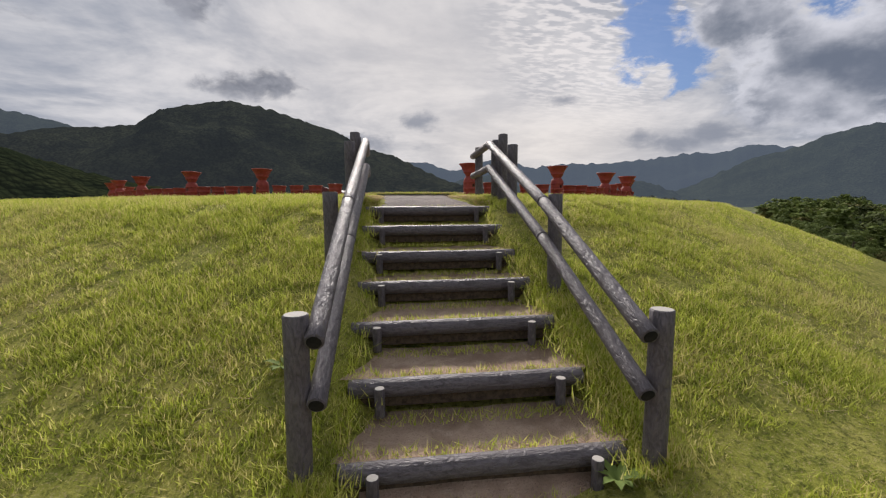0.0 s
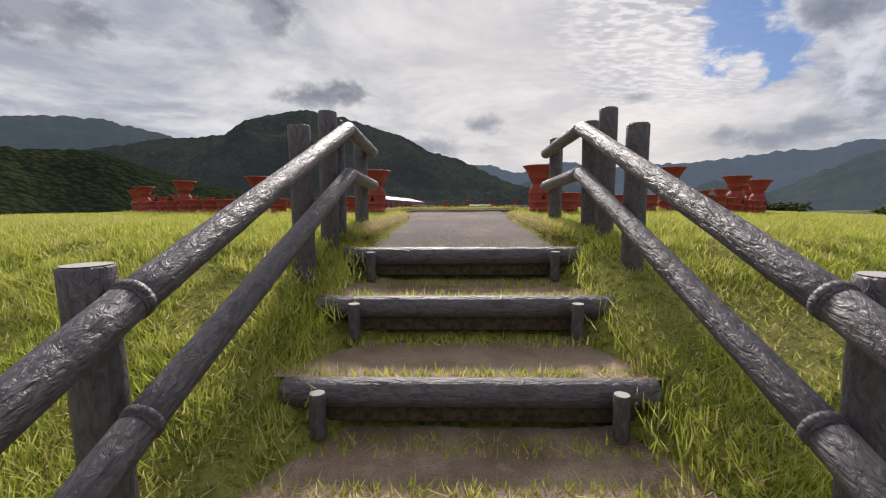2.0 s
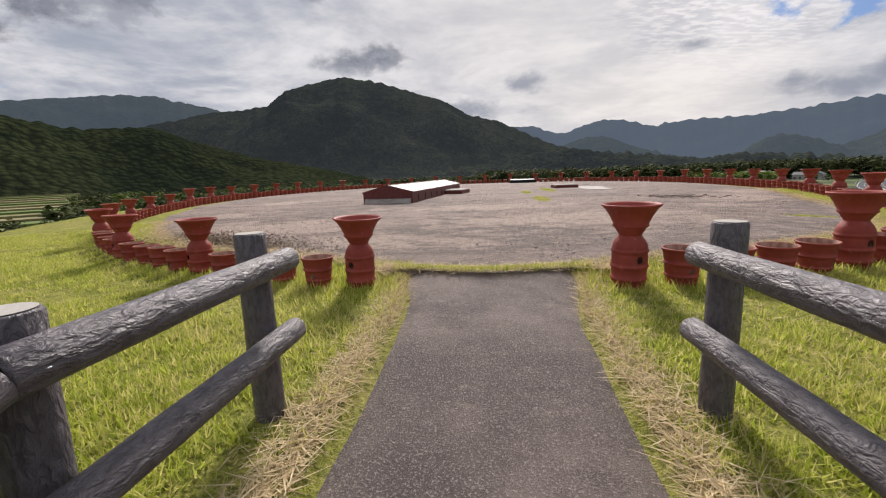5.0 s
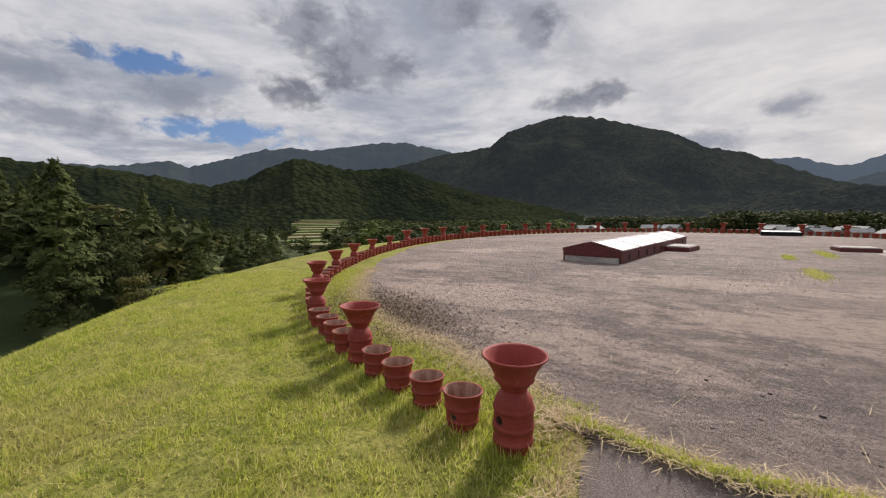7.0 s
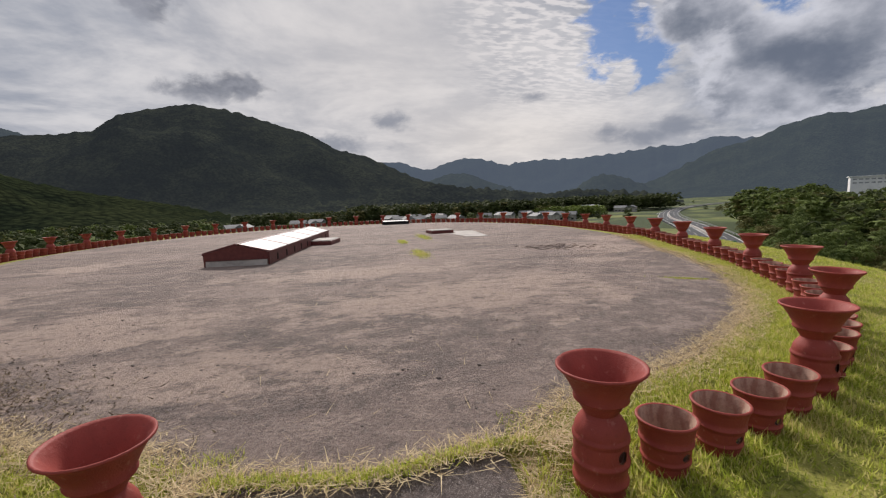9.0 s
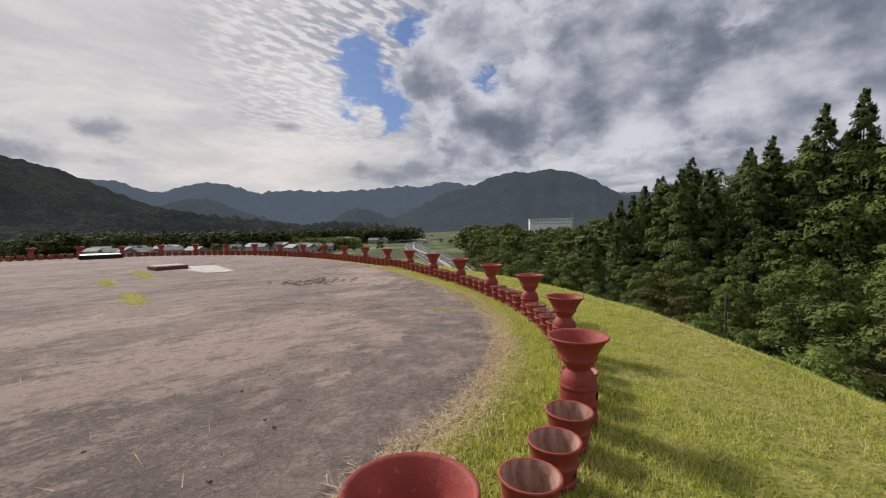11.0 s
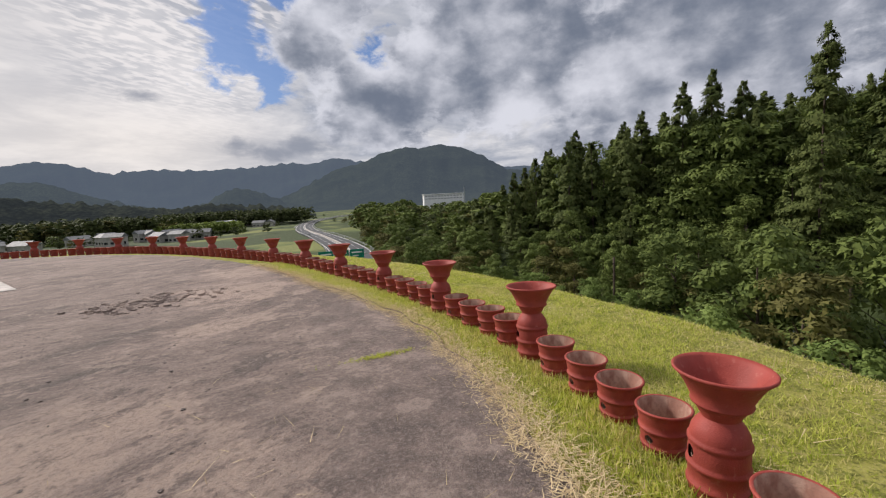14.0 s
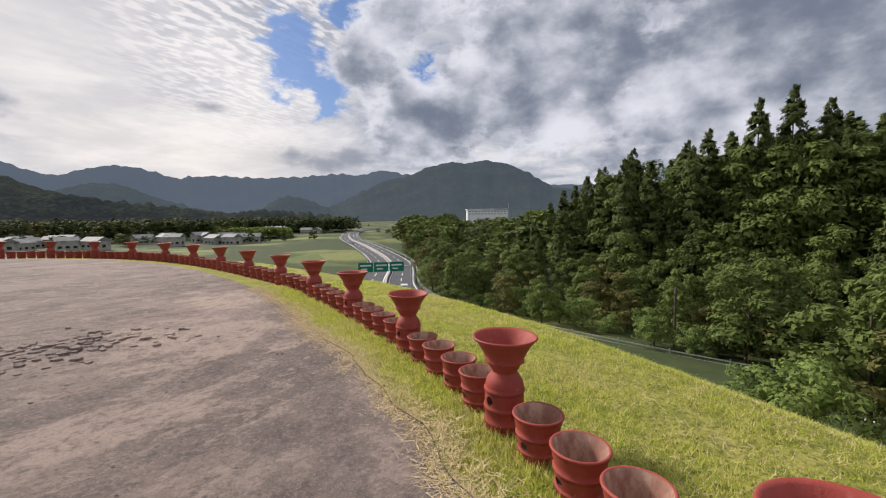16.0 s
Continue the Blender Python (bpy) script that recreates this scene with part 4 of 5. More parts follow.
railing(1, [(0.60, 5.44, -1.72, -0.78), (0.64, 7.02, -1.05, -0.12), (0.675, 8.53, -0.37, 0.52), (0.705, 9.10, -0.22, 0.74), (0.685, 9.36, -0.16, 0.70), (0.62, 10.22, -0.12, 0.71)],
        [(0.49, 5.36, -0.90), (0.515, 7.00, -0.19), (0.53, 9.12, 0.61), (0.53, 10.28, 0.575)], "grey mock-log hand railing on the stairs' eastern side")


# ---- skylight and hatches on the platform ----
def skylight():
    """A low gabled house of steel over the burial chamber, with glazed panels and vents."""
    m = Matrix.Translation((-3.85, 22.35, 0)) @ Matrix.Rotation(radians(-5), 4, "Z")
    w, length, eave, top = 0.85, 9.6, 0.36, 0.58
    house = new("skylight")
    house.matrix_world = m
    tagged(house, "long low gabled skylight with maroon steel sides and white panels", "skylight")

    def gable(y0, y1):
        verts = [(-w, y0, 0.17), (w, y0, 0.17), (w, y0, eave), (0, y0, top), (-w, y0, eave), (-w, y1, 0.17), (w, y1, 0.17), (w, y1, eave), (0, y1, top), (-w, y1, eave)]
        faces = [(0, 1, 2, 3, 4), (9, 8, 7, 6, 5), (0, 5, 6, 1), (1, 6, 7, 2), (2, 7, 8, 3), (3, 8, 9, 4), (4, 9, 5, 0)]
        return mesh_of("gable", verts, faces, MAROON)
    under("gable", gable(0, 0.05), house)
    under("gable", gable(length - 0.05, length), house)
    part("plinth", box(-w + 0.04, w - 0.04, 0.02, length - 0.02, -0.05, 0.168, 0.01), CONCRETE, house, "pale concrete plinth")
    for s in (-1, 1):
        part("side_wall", box(s * w - 0.02, s * w + 0.02, 0.05, length - 0.05, -0.02, eave - 0.01, 0.005), MAROON, house)
        for k in range(9):
            y = 0.75 + k * 0.98
            part("vent", box(s * (w + 0.016), s * (w + 0.03), y, y + 0.12, 0.06, 0.25, 0.004), BLACK, house, "dark ventilation slot")
        slope = math.atan2(top - eave, w)
        for k in range(5):
            y0 = 0.12 + k * 1.9
            pane = box(-0.45, 0.45, 0.05, 1.80, 0.0, 0.02, 0.004)
            ob = part("roof_panel", pane, WHITE, house, "white translucent roof panel")
            ob.matrix_basis = pose(s * w / 2, y0, (top + eave) / 2 + 0.012, 0, s * math.degrees(slope), 0)
        for k in range(6):
            bar = box(-0.47, 0.47, -0.045, 0.045, 0.0, 0.036, 0.004)
            ob = part("roof_bar", bar, MAROON, house)
            ob.matrix_basis = pose(s * w / 2, 0.10 + k * 1.88, (top + eave) / 2 + 0.006, 0, s * math.degrees(slope), 0)
        part("eave_trim", box(s * w - 0.035, s * w + 0.035, 0.0, length, eave - 0.03, eave + 0.015, 0.006), MAROON, house)
    part("ridge_cap", box(-0.06, 0.06, 0, length, top - 0.005, top + 0.032, 0.006), MAROON, house)


skylight()


def hatch(x, y, turn, w, l, h, slope, label, top_mat, name):
    lid = new(name)
    lid.matrix_world = pose(x, y, 0, 0, 0, turn)
    tagged(lid, label, "hatch")
    part("frame", box(-w / 2, w / 2, -l / 2, l / 2, -0.03, h, 0.01), MAROON if top_mat is not WHITE else BLACK, lid, "dark frame")
    cover = part("cover", box(-w / 2 + 0.05, w / 2 - 0.05, -l / 2 + 0.05, l / 2 - 0.05, 0, 0.03, 0.008), top_mat, lid)
    cover.matrix_basis = pose(0, 0, h, slope, 0, 0)


hatch(-2.05, 28.3, -10, 0.95, 1.5, 0.17, 0, "low flat maroon hatch with a grey cover", CONCRETE, "floor_hatch")
hatch(3.35, 31.1, 8, 1.15, 1.0, 0.15, 0, "low dark-framed hatch with a pale cover", CONCRETE, "floor_hatch")
hatch(2.0, 43.2, 0, 2.0, 1.3, 0.24, 2, "raised white-topped skylight hatch with a dark frame", WHITE, "roof_hatch")


def flat_slab(name, points, z, mat, label, category):
    bm = bmesh.new()
    top = [bm.verts.new((x, y, z)) for x, y in points]
    low = [bm.verts.new((x, y, z - 0.08)) for x, y in points]
    bm.faces.new(top)
    for i in range(len(points)):
        j = (i + 1) % len(points)
        bm.faces.new((top[j], top[i], low[i], low[j]))
    bmesh.ops.recalc_face_normals(bm, faces=bm.faces)
    return tagged(part(name, bm, mat), label, category)


flat_slab("concrete_slab", [(4.0, 27.9), (4.9, 27.7), (5.2, 31.6), (4.1, 31.9), (4.05, 30.2), (3.7, 30.0)], 0.022, CONCRETE, "bare white concrete patch in the asphalt", "slab")


# ---- motorway, fence and sign ----
ROAD_LINE = [(54, -90), (50, -40), (49, 0), (50.5, 32), (57, 63), (73, 88), (115, 130), (165, 200), (225, 290), (310, 390), (430, 500), (600, 600)]
ROAD_Z = -15.0


def smooth_line(points, seg=10):
    p = np.array([points[0]] + points + [points[-1]], dtype=float)
    out = []
    for i in range(1, len(p) - 2):
        a, b, c, d = p[i - 1], p[i], p[i + 1], p[i + 2]
        for s in np.arange(seg) / seg:
            out.append(0.5 * (2 * b + (c - a) * s + (2 * a - 5 * b + 4 * c - d) * s ** 2 + (3 * b - a - 3 * c + d) * s ** 3))
    out.append(p[-2])
    return np.array(out)


CENTRE = smooth_line(ROAD_LINE)
tang = np.gradient(CENTRE, axis=0)
RIGHT = np.c_[tang[:, 1], -tang[:, 0]] / np.linalg.norm(tang, axis=1)[:, None]


def ribbon(name, a, b, z0, z1, mat, dash=0):
    verts, faces = [], []
    for i in range(len(CENTRE)):
        for off, z in ((a, z0), (a, z1), (b, z1), (b, z0)):
            x, y = CENTRE[i] + RIGHT[i] * off
            verts.append((x, y, ROAD_Z + z))
    for i in range(len(CENTRE) - 1):
        if dash and (i // dash) % 2:
            continue
        for k in range(3):
            p = i * 4 + k
            faces.append((p, p + 1, p + 5, p + 4))
    return mesh_of(name, verts, faces, mat)


road = tagged(new("road", ribbon("road", -7.6, 7.6, -2.5, 0.0, ROAD)), "grey four-lane motorway curving through the valley", "motorway", "", "structure")
for off in (-7.0, -0.8, 0.8, 7.0):
    under("road_line", ribbon("road_line", off - 0.14, off + 0.14, 0, 0.02, LINE), road, "white edge line")
for off in (-3.9, 3.9):
    under("lane_line", ribbon("lane_line", off - 0.10, off + 0.10, 0, 0.02, LINE, 1), road, "white broken lane line")
under("median_barrier", ribbon("median_barrier", -0.25, 0.25, 0.0, 0.8, CONCRETE), road, "pale median barrier")


def side_fence():
    """A steel guard fence along the motorway at the foot of the mound."""
    fence = tagged(new("guard_fence"), "grey steel guard fence along the motorway's edge", "fence")
    for off in (-8.2, 8.2):
        for h in (0.55, 1.0):
            under("fence_rail", ribbon("fence_rail", off - 0.04, off + 0.04, h - 0.06, h + 0.06, STEEL), fence)
    bm = box(-0.06, 0.06, -0.06, 0.06, -0.6, 1.25, 0.01)
    first = part("fence_post", bm, STEEL, fence)
    count = 0
    for off in (-8.2, 8.2):
        for i in range(10, 75, 2):
            x, y = CENTRE[i] + RIGHT[i] * off
            ob = first if count == 0 else under("fence_post", first.data, fence)
            ob.matrix_basis = pose(x, y, ROAD_Z)
            count += 1


side_fence()


def gantry():
    g = tagged(new("road_sign"), "green motorway direction signs on a steel gantry", "road sign")
    g.matrix_world = pose(64.5, 80.0, ROAD_Z, 0, 0, -38)
    part("pole", box(6.0, 6.35, -0.17, 0.17, -1.0, 7.6, 0.03), STEEL, g)
    part("beam", box(-5.0, 6.2, -0.12, 0.12, 6.2, 6.5, 0.03), STEEL, g)
    for x0, x1 in ((-4.9, -1.9), (-1.7, 1.3), (1.5, 4.5)):
        board = part("sign_board", box(x0, x1, -0.28, -0.16, 5.4, 7.4, 0.03), SIGN, g)
        part("sign_bar", box(x0 + 0.4, x1 - 0.4, -0.30, -0.281, 6.6, 6.9), LINE, board, "white unreadable lettering")
        part("sign_bar", box(x0 + 0.6, x1 - 1.2, -0.30, -0.281, 5.9, 6.15), LINE, board, "white unreadable lettering")


gantry()


def car(x, y, turn, paint, label):
    c = tagged(new("car"), label, "car")
    c.matrix_world = pose(x, y, ROAD_Z, 0, 0, turn)
    outline = [(-2.1, 0.35), (2.05, 0.35), (2.12, 0.75), (1.35, 0.98), (0.75, 1.55), (-1.55, 1.62), (-2.08, 1.05)]
    bm = bmesh.new()
    left = [bm.verts.new((-0.84 + (0.10 if z > 1.2 else 0), yy, z)) for yy, z in outline]
    right = [bm.verts.new((0.84 - (0.10 if z > 1.2 else 0), yy, z)) for yy, z in outline]
    bm.faces.new(left)
    bm.faces.new(right[::-1])
    for i in range(len(outline)):
        j = (i + 1) % len(outline)
        bm.faces.new((left[j], left[i], right[i], right[j]))
    bmesh.ops.recalc_face_normals(bm, faces=bm.faces)
    bmesh.ops.bevel(bm, geom=list(bm.edges), offset=0.06, segments=2, affect="EDGES", profile=0.5)
    part("body", bm, paint, c)
    rear = part("rear_window", box(-0.62, 0.62, -0.02, 0.02, -0.22, 0.22, 0.01), GLASS, c, "dark rear window")
    rear.matrix_basis = pose(0, -1.86, 1.33, 42 - 0, 0, 0)
    for s in (-1, 1):
        part("side_window", box(s * 0.80 - 0.012, s * 0.80 + 0.012, -1.4, 0.75, 1.05, 1.42, 0.01), GLASS, c, "dark side window")
        for yy in (-1.3, 1.3):
            verts, faces = lathe([(0.0, -0.1), (0.28, -0.1), (0.32, -0.06), (0.32, 0.06), (0.28, 0.1), (0.0, 0.1)], 16)
            wheel = under("wheel", mesh_of("wheel", verts, faces, RUBBER, True), c)
            wheel.matrix_basis = pose(s * 0.76, yy, 0.32, 0, 90, 0)


car(72.5, 81.5, -43, CARPAINT, "white estate car on the motorway")
car(176.0, 227.0, 145, ROOF_GREY, "small dark car far along the motorway")


# ---- trees ----
def tuft(rng, centre, out, size):
    """One leafy clump: a triangle that leans outwards."""
    a = Vector((rng.gauss(0, 1), rng.gauss(0, 1), rng.gauss(0, 1)))
    u = out.cross(a)
    if u.length < 1e-4:
        u = Vector((1, 0, 0))
    u.normalize()
    v = (out.cross(u) + out * rng.uniform(-0.5, 0.5)).normalized()
    s = size * rng.uniform(0.6, 1.3)
    return [centre - u * s * 0.34, centre + u * s * 0.34, centre + v * s]


def trunk_mesh(height, r0, seed, limbs=0, spread=2.0):
    verts, faces = [], []
    rng = random.Random(seed)

    def stem(a, b, ra, rb, bits=5):
        base = len(verts)
        for i in range(bits + 1):
            s = i / bits
            c = a.lerp(b, s) + Vector((0.08 * math.sin(s * 5 + seed), 0.08 * math.cos(s * 4 + seed), 0)) * s
            for k in range(7):
                t = 2 * math.pi * k / 7
                r = ra + (rb - ra) * s
                verts.append((c.x + r * math.cos(t), c.y + r * math.sin(t), c.z))
        for i in range(bits):
            for k in range(7):
                p, q = base + i * 7 + k, base + i * 7 + (k + 1) % 7
                faces.append((p, q, q + 7, p + 7))
    stem(Vector((0, 0, -1.5)), Vector((0, 0, height)), r0, r0 * 0.25, 7)
    for _ in range(limbs):
        z, a = height * rng.uniform(0.35, 0.8), rng.uniform(0, 6.28)
        stem(Vector((0, 0, z)), Vector((math.cos(a) * spread, math.sin(a) * spread, z + spread * rng.uniform(0.5, 1.1))), r0 * 0.4, r0 * 0.1, 3)
    return mesh_of("trunk", verts, faces, BARK, True)


def cedar(seed, height=17.0, width=3.6, tris=4600, mat=None, label="tall dark green cedar with a pointed crown"):
    rng = random.Random(seed)
    tree = tagged(new("cedar_tree"), label, "tree", "trees around the mound")
    under("trunk", trunk_mesh(height * 0.96, 0.24, seed), tree)
    pts = []
    boughs = [(rng.uniform(0.16, 0.985), rng.uniform(0, 6.283), rng.uniform(0.72, 1.12)) for _ in range(int(height * 8))]
    for _ in range(tris):
        h, a, k = rng.choice(boughs)
        reach = width * (1 - h) ** 0.62 * k * min(1, (h - 0.05) / 0.22)
        t = rng.uniform(0.25, 1.0) ** 0.7
        r = reach * t
        aa = a + rng.gauss(0, 0.17)
        c = Vector((r * math.cos(aa), r * math.sin(aa), height * h - 0.22 * r + rng.gauss(0, 0.16) + 0.25 * t * t))
        out = Vector((math.cos(aa) * 0.8, math.sin(aa) * 0.8, 0.55)).normalized()
        pts += tuft(rng, c, out, 0.44 if h < 0.9 else 0.30)
    under("crown", triangles("crown", pts, mat or CEDAR), tree)
    return tree


def broadleaf(seed, height=12.0, width=4.6, tris=4600, mat=None, label="broad-leaved tree with a full green crown", size=0.42, name="leafy_tree"):
    rng = random.Random(seed)
    tree = tagged(new(name), label, "tree" if name != "bush" else "bush", "trees around the mound")
    under("trunk", trunk_mesh(height * 0.7, 0.20, seed, 6, width * 0.5), tree)
    lobes = []
    for _ in range(34):
        a, r = rng.uniform(0, 6.283), width * rng.uniform(0.0, 0.86) ** 0.7
        z = height * rng.uniform(0.22, 0.92)
        r *= 1.0 if z < 0.55 * height else max(0.45, 1 - (z / height - 0.55) * 1.15)
        lobes.append((Vector((r * math.cos(a), r * math.sin(a), z)), width * rng.uniform(0.20, 0.36) * (1.15 - 0.45 * z / height)))
    pts = []
    for _ in range(tris):
        c, r = rng.choice(lobes)
        d = Vector((rng.gauss(0, 1), rng.gauss(0, 1), rng.gauss(0.45, 0.9))).normalized()
        p = c + Vector((d.x, d.y, d.z * 0.55)) * r * rng.uniform(0.70, 1.12)
        pts += tuft(rng, p, (d + Vector((0, 0, 0.6))).normalized(), size)
    under("crown", triangles("crown", pts, mat or BROAD), tree)
    return tree


def plant(kinds, spots):
    """Puts the first of each kind at its first spot and copies at the others."""
    placed = set()
    for k, m in spots:
        if k in placed:
            copy_thing(kinds[k], m).matrix_basis = m
        else:
            kinds[k].matrix_basis = m
            placed.add(k)


KINDS = {"c1": cedar(1), "c2": cedar(2, 15.5, 3.9, 4200), "c3": cedar(3, 18.0, 3.3, 4200), "c4": cedar(4, 27.0, 5.6, 11000, None, "very tall cedar standing out above the wood"),
         "b1": broadleaf(11), "b2": broadleaf(12, 13.5, 5.2, 5000), "b3": broadleaf(13, 11.0, 4.4, 4400, None, "dense broad-leaved tree on the hillside"),
         "a1": broadleaf(21, 7.5, 3.3, 2200, AUTUMN, "low tree with yellow-brown autumn leaves", 0.36, "autumn_tree"), "a2": broadleaf(22, 9.0, 3.6, 2400, AUTUMN, "olive-brown tree at the wood's edge", 0.38, "autumn_tree"),
         "w1": broadleaf(41, 11.0, 4.6, 2800, BROAD_SHADED, "leafy tree in the western wood, backlit shade in its leaf colour", 0.42, "evergreen_tree"), "w2": broadleaf(42, 9.0, 4.2, 2600, BROAD_SHADED, "leafy tree at the foot of the mound, leaves coloured as backlit", 0.42, "evergreen_tree"),
         "s1": broadleaf(31, 4.6, 2.9, 2400, BUSH, "bright green bush at the wood's edge", 0.30, "bush"), "s2": broadleaf(32, 3.6, 2.6, 2200, BUSH, "low leafy bush beside the slope", 0.26, "bush")}


TALLNESS = {"c1": 17.0, "c2": 15.5, "c3": 18.0, "c4": 27.0, "b1": 12.3, "b2": 13.8, "b3": 11.3, "a1": 7.6, "a2": 9.2, "s1": 4.7, "s2": 3.7, "w1": 11.2, "w2": 9.2}


def outside_road(x, y, gap=13.0):
    return np.min(np.hypot(CENTRE[:, 0] - x, CENTRE[:, 1] - y)) > gap


def forest():
    rng = random.Random(77)
    spots, taken = [], []

    def free(x, y, gap):
        for a, b, g in taken[-260:]:
            if (a - x) ** 2 + (b - y) ** 2 < (0.5 * (gap + g)) ** 2:
                return False
        taken.append((x, y, gap))
        return True

    def canopy(x, y):
        """The height of the wood's outline above a place in the east."""
        b = math.degrees(math.atan2(-(x - 3.0), y - 14.5))
        e = float(np.interp(-b, [60, 66, 70, 74, 79, 85, 92, 97, 102, 108], [2.0, 3.3, 4.6, 6.3, 7.0, 7.4, 8.2, 8.4, 9.6, 10.5]))
        return 1.55 + math.hypot(x - 3.0, y - 14.5) * math.tan(radians(e))

    def grow(k, x, y, s, d=60.0):
        m = pose(x, y, valley_z(x, y, d) - 0.1, rng.uniform(-2, 2), rng.uniform(-2, 2), rng.uniform(0, 360)) @ Matrix.Diagonal((s * rng.uniform(0.9, 1.12), s * rng.uniform(0.9, 1.12), s, 1))
        spots.append((k, m))
    # the eastern hillside: cedars behind, broad leaves before them, bushes at the edge
    for _ in range(4200):
        y = rng.uniform(-75, 150)
        foot = (66 if y < 60 else 66 + 0.95 * (y - 60)) - (0.75 * (12 - y) if y < 12 else 0)
        u = rng.uniform(-8, 48)
        x = foot + u
        d = ring_distance(x, y)
        if d < 30 or not outside_road(x, y, 10.0):
            continue
        if u < 4:
            k, gap, s = rng.choice(["s1", "s2", "s1", "b3", "a1"]), 3.2, rng.uniform(0.7, 1.1)
        elif u < 12:
            k, gap, s = rng.choice(["b1", "b3", "s1", "b2", "b3", "a2"]), 4.2, rng.uniform(0.65, 0.95)
        elif 36 < y < 60:
            k, gap, s = rng.choice(["c1", "c2", "c3", "c2", "b1"]), 3.9, rng.uniform(0.66, 0.84)
        elif y < 52:
            k, gap, s = rng.choice(["b1", "b2", "b3", "b2", "c2"] if u < 30 else ["b2", "b1", "c2", "b2", "c1"]), 4.7, rng.uniform(0.84, 1.08)
        else:
            k, gap, s = rng.choice(["a2", "b1", "b3", "a2", "b2"]), 5.4, rng.uniform(0.5, 0.72)
        if free(x, y, gap):
            room = canopy(x, y) - valley_z(x, y, d)
            if y > -30 and x > 60:
                s = min(s, room / TALLNESS[k] * rng.uniform(0.94, 1.06))
            grow(k, x, y, s, d)
        if len(spots) > 380:
            break
    # the tall cedars that stand out above the wood
    for b, e, r in ((-86.5, 11.9, 88), (-89.3, 12.7, 90), (-92.1, 11.0, 92), (-98.6, 14.9, 72), (-74.6, 8.0, 92), (-82.2, 9.4, 92), (-71.5, 6.0, 94), (-80.2, 8.4, 95)):
        h = heading(b)
        x, y = 1.6 + h.x * r, 13.5 + h.y * r
        top = 1.57 + r * math.tan(radians(e))
        z = valley_z(x, y, 60)
        s = (top - z) / 27.0
        wide = max(0.72, min(1.0, s))
        spots.append(("c4", pose(x, y, z, 0, 0, b * 7) @ Matrix.Diagonal((wide, wide, s, 1))))
    # the full crowns along the wood's outline
    for j in range(30):
        b = -67.0 - j * 1.42
        h = heading(b)
        r = rng.uniform(84, 100)
        x, y = 3.0 + h.x * r, 14.5 + h.y * r
        z = valley_z(x, y, 60)
        k = rng.choice(["b1", "b2", "b3", "b2", "c2"] if b < -76 else ["c2", "c1", "c2", "b1"])
        s = (canopy(x, y) - z) / TALLNESS[k] * rng.uniform(0.95, 1.04)
        wide = s * rng.uniform(0.85, 1.05) if k[0] == "b" else s * 0.9
        spots.append((k, pose(x, y, z, 0, 0, rng.uniform(0, 360)) @ Matrix.Diagonal((wide, wide, s, 1))))
    taken.clear()
    # the western wood
    count = len(spots)
    for _ in range(3000):
        b, r = rng.uniform(47, 112), rng.uniform(52, 130)
        h = heading(b)
        x, y = h.x * r, 10 + h.y * r
        d = ring_distance(x, y)
        if d < 27 or (b < 56 and r > 60):
            continue
        if d < 34:
            k, gap, s = rng.choice(["w2", "s2", "a1", "a2"]), 3.6, rng.uniform(0.55, 0.85)
        else:
            k, gap, s = rng.choice(["w1", "w2", "a2", "w1", "w2", "c2"]), 4.8, rng.uniform(0.6, 0.85)
        if b < 66:
            s *= 0.8
        if free(x, y, gap):
            grow(k, x, y, s, d)
        if len(spots) - count > 150:
            break
    h = heading(77.3)
    x, y = -0.3 + h.x * 62, 9.7 + h.y * 62
    z = valley_z(x, y, 45)
    spots.append(("c2", pose(x, y, z) @ Matrix.Diagonal((1.35, 1.35, (1.5 + 62 * math.tan(radians(5.3)) - z) / 15.5, 1))))
    # bushes at the mound's eastern foot, before the motorway
    taken.clear()
    for _ in range(420):
        x, y = rng.uniform(30, 46), rng.uniform(-40, 17)
        d = ring_distance(x, y)
        if d > 24.5 and outside_road(x, y, 9.5) and free(x, y, 3.4):
            grow(rng.choice(["s1", "s2", "a1", "b3"]), x, y, rng.uniform(0.75, 1.15) * (1.0 if y < 20 else 0.8), d)
    plant(KINDS, spots)


forest()


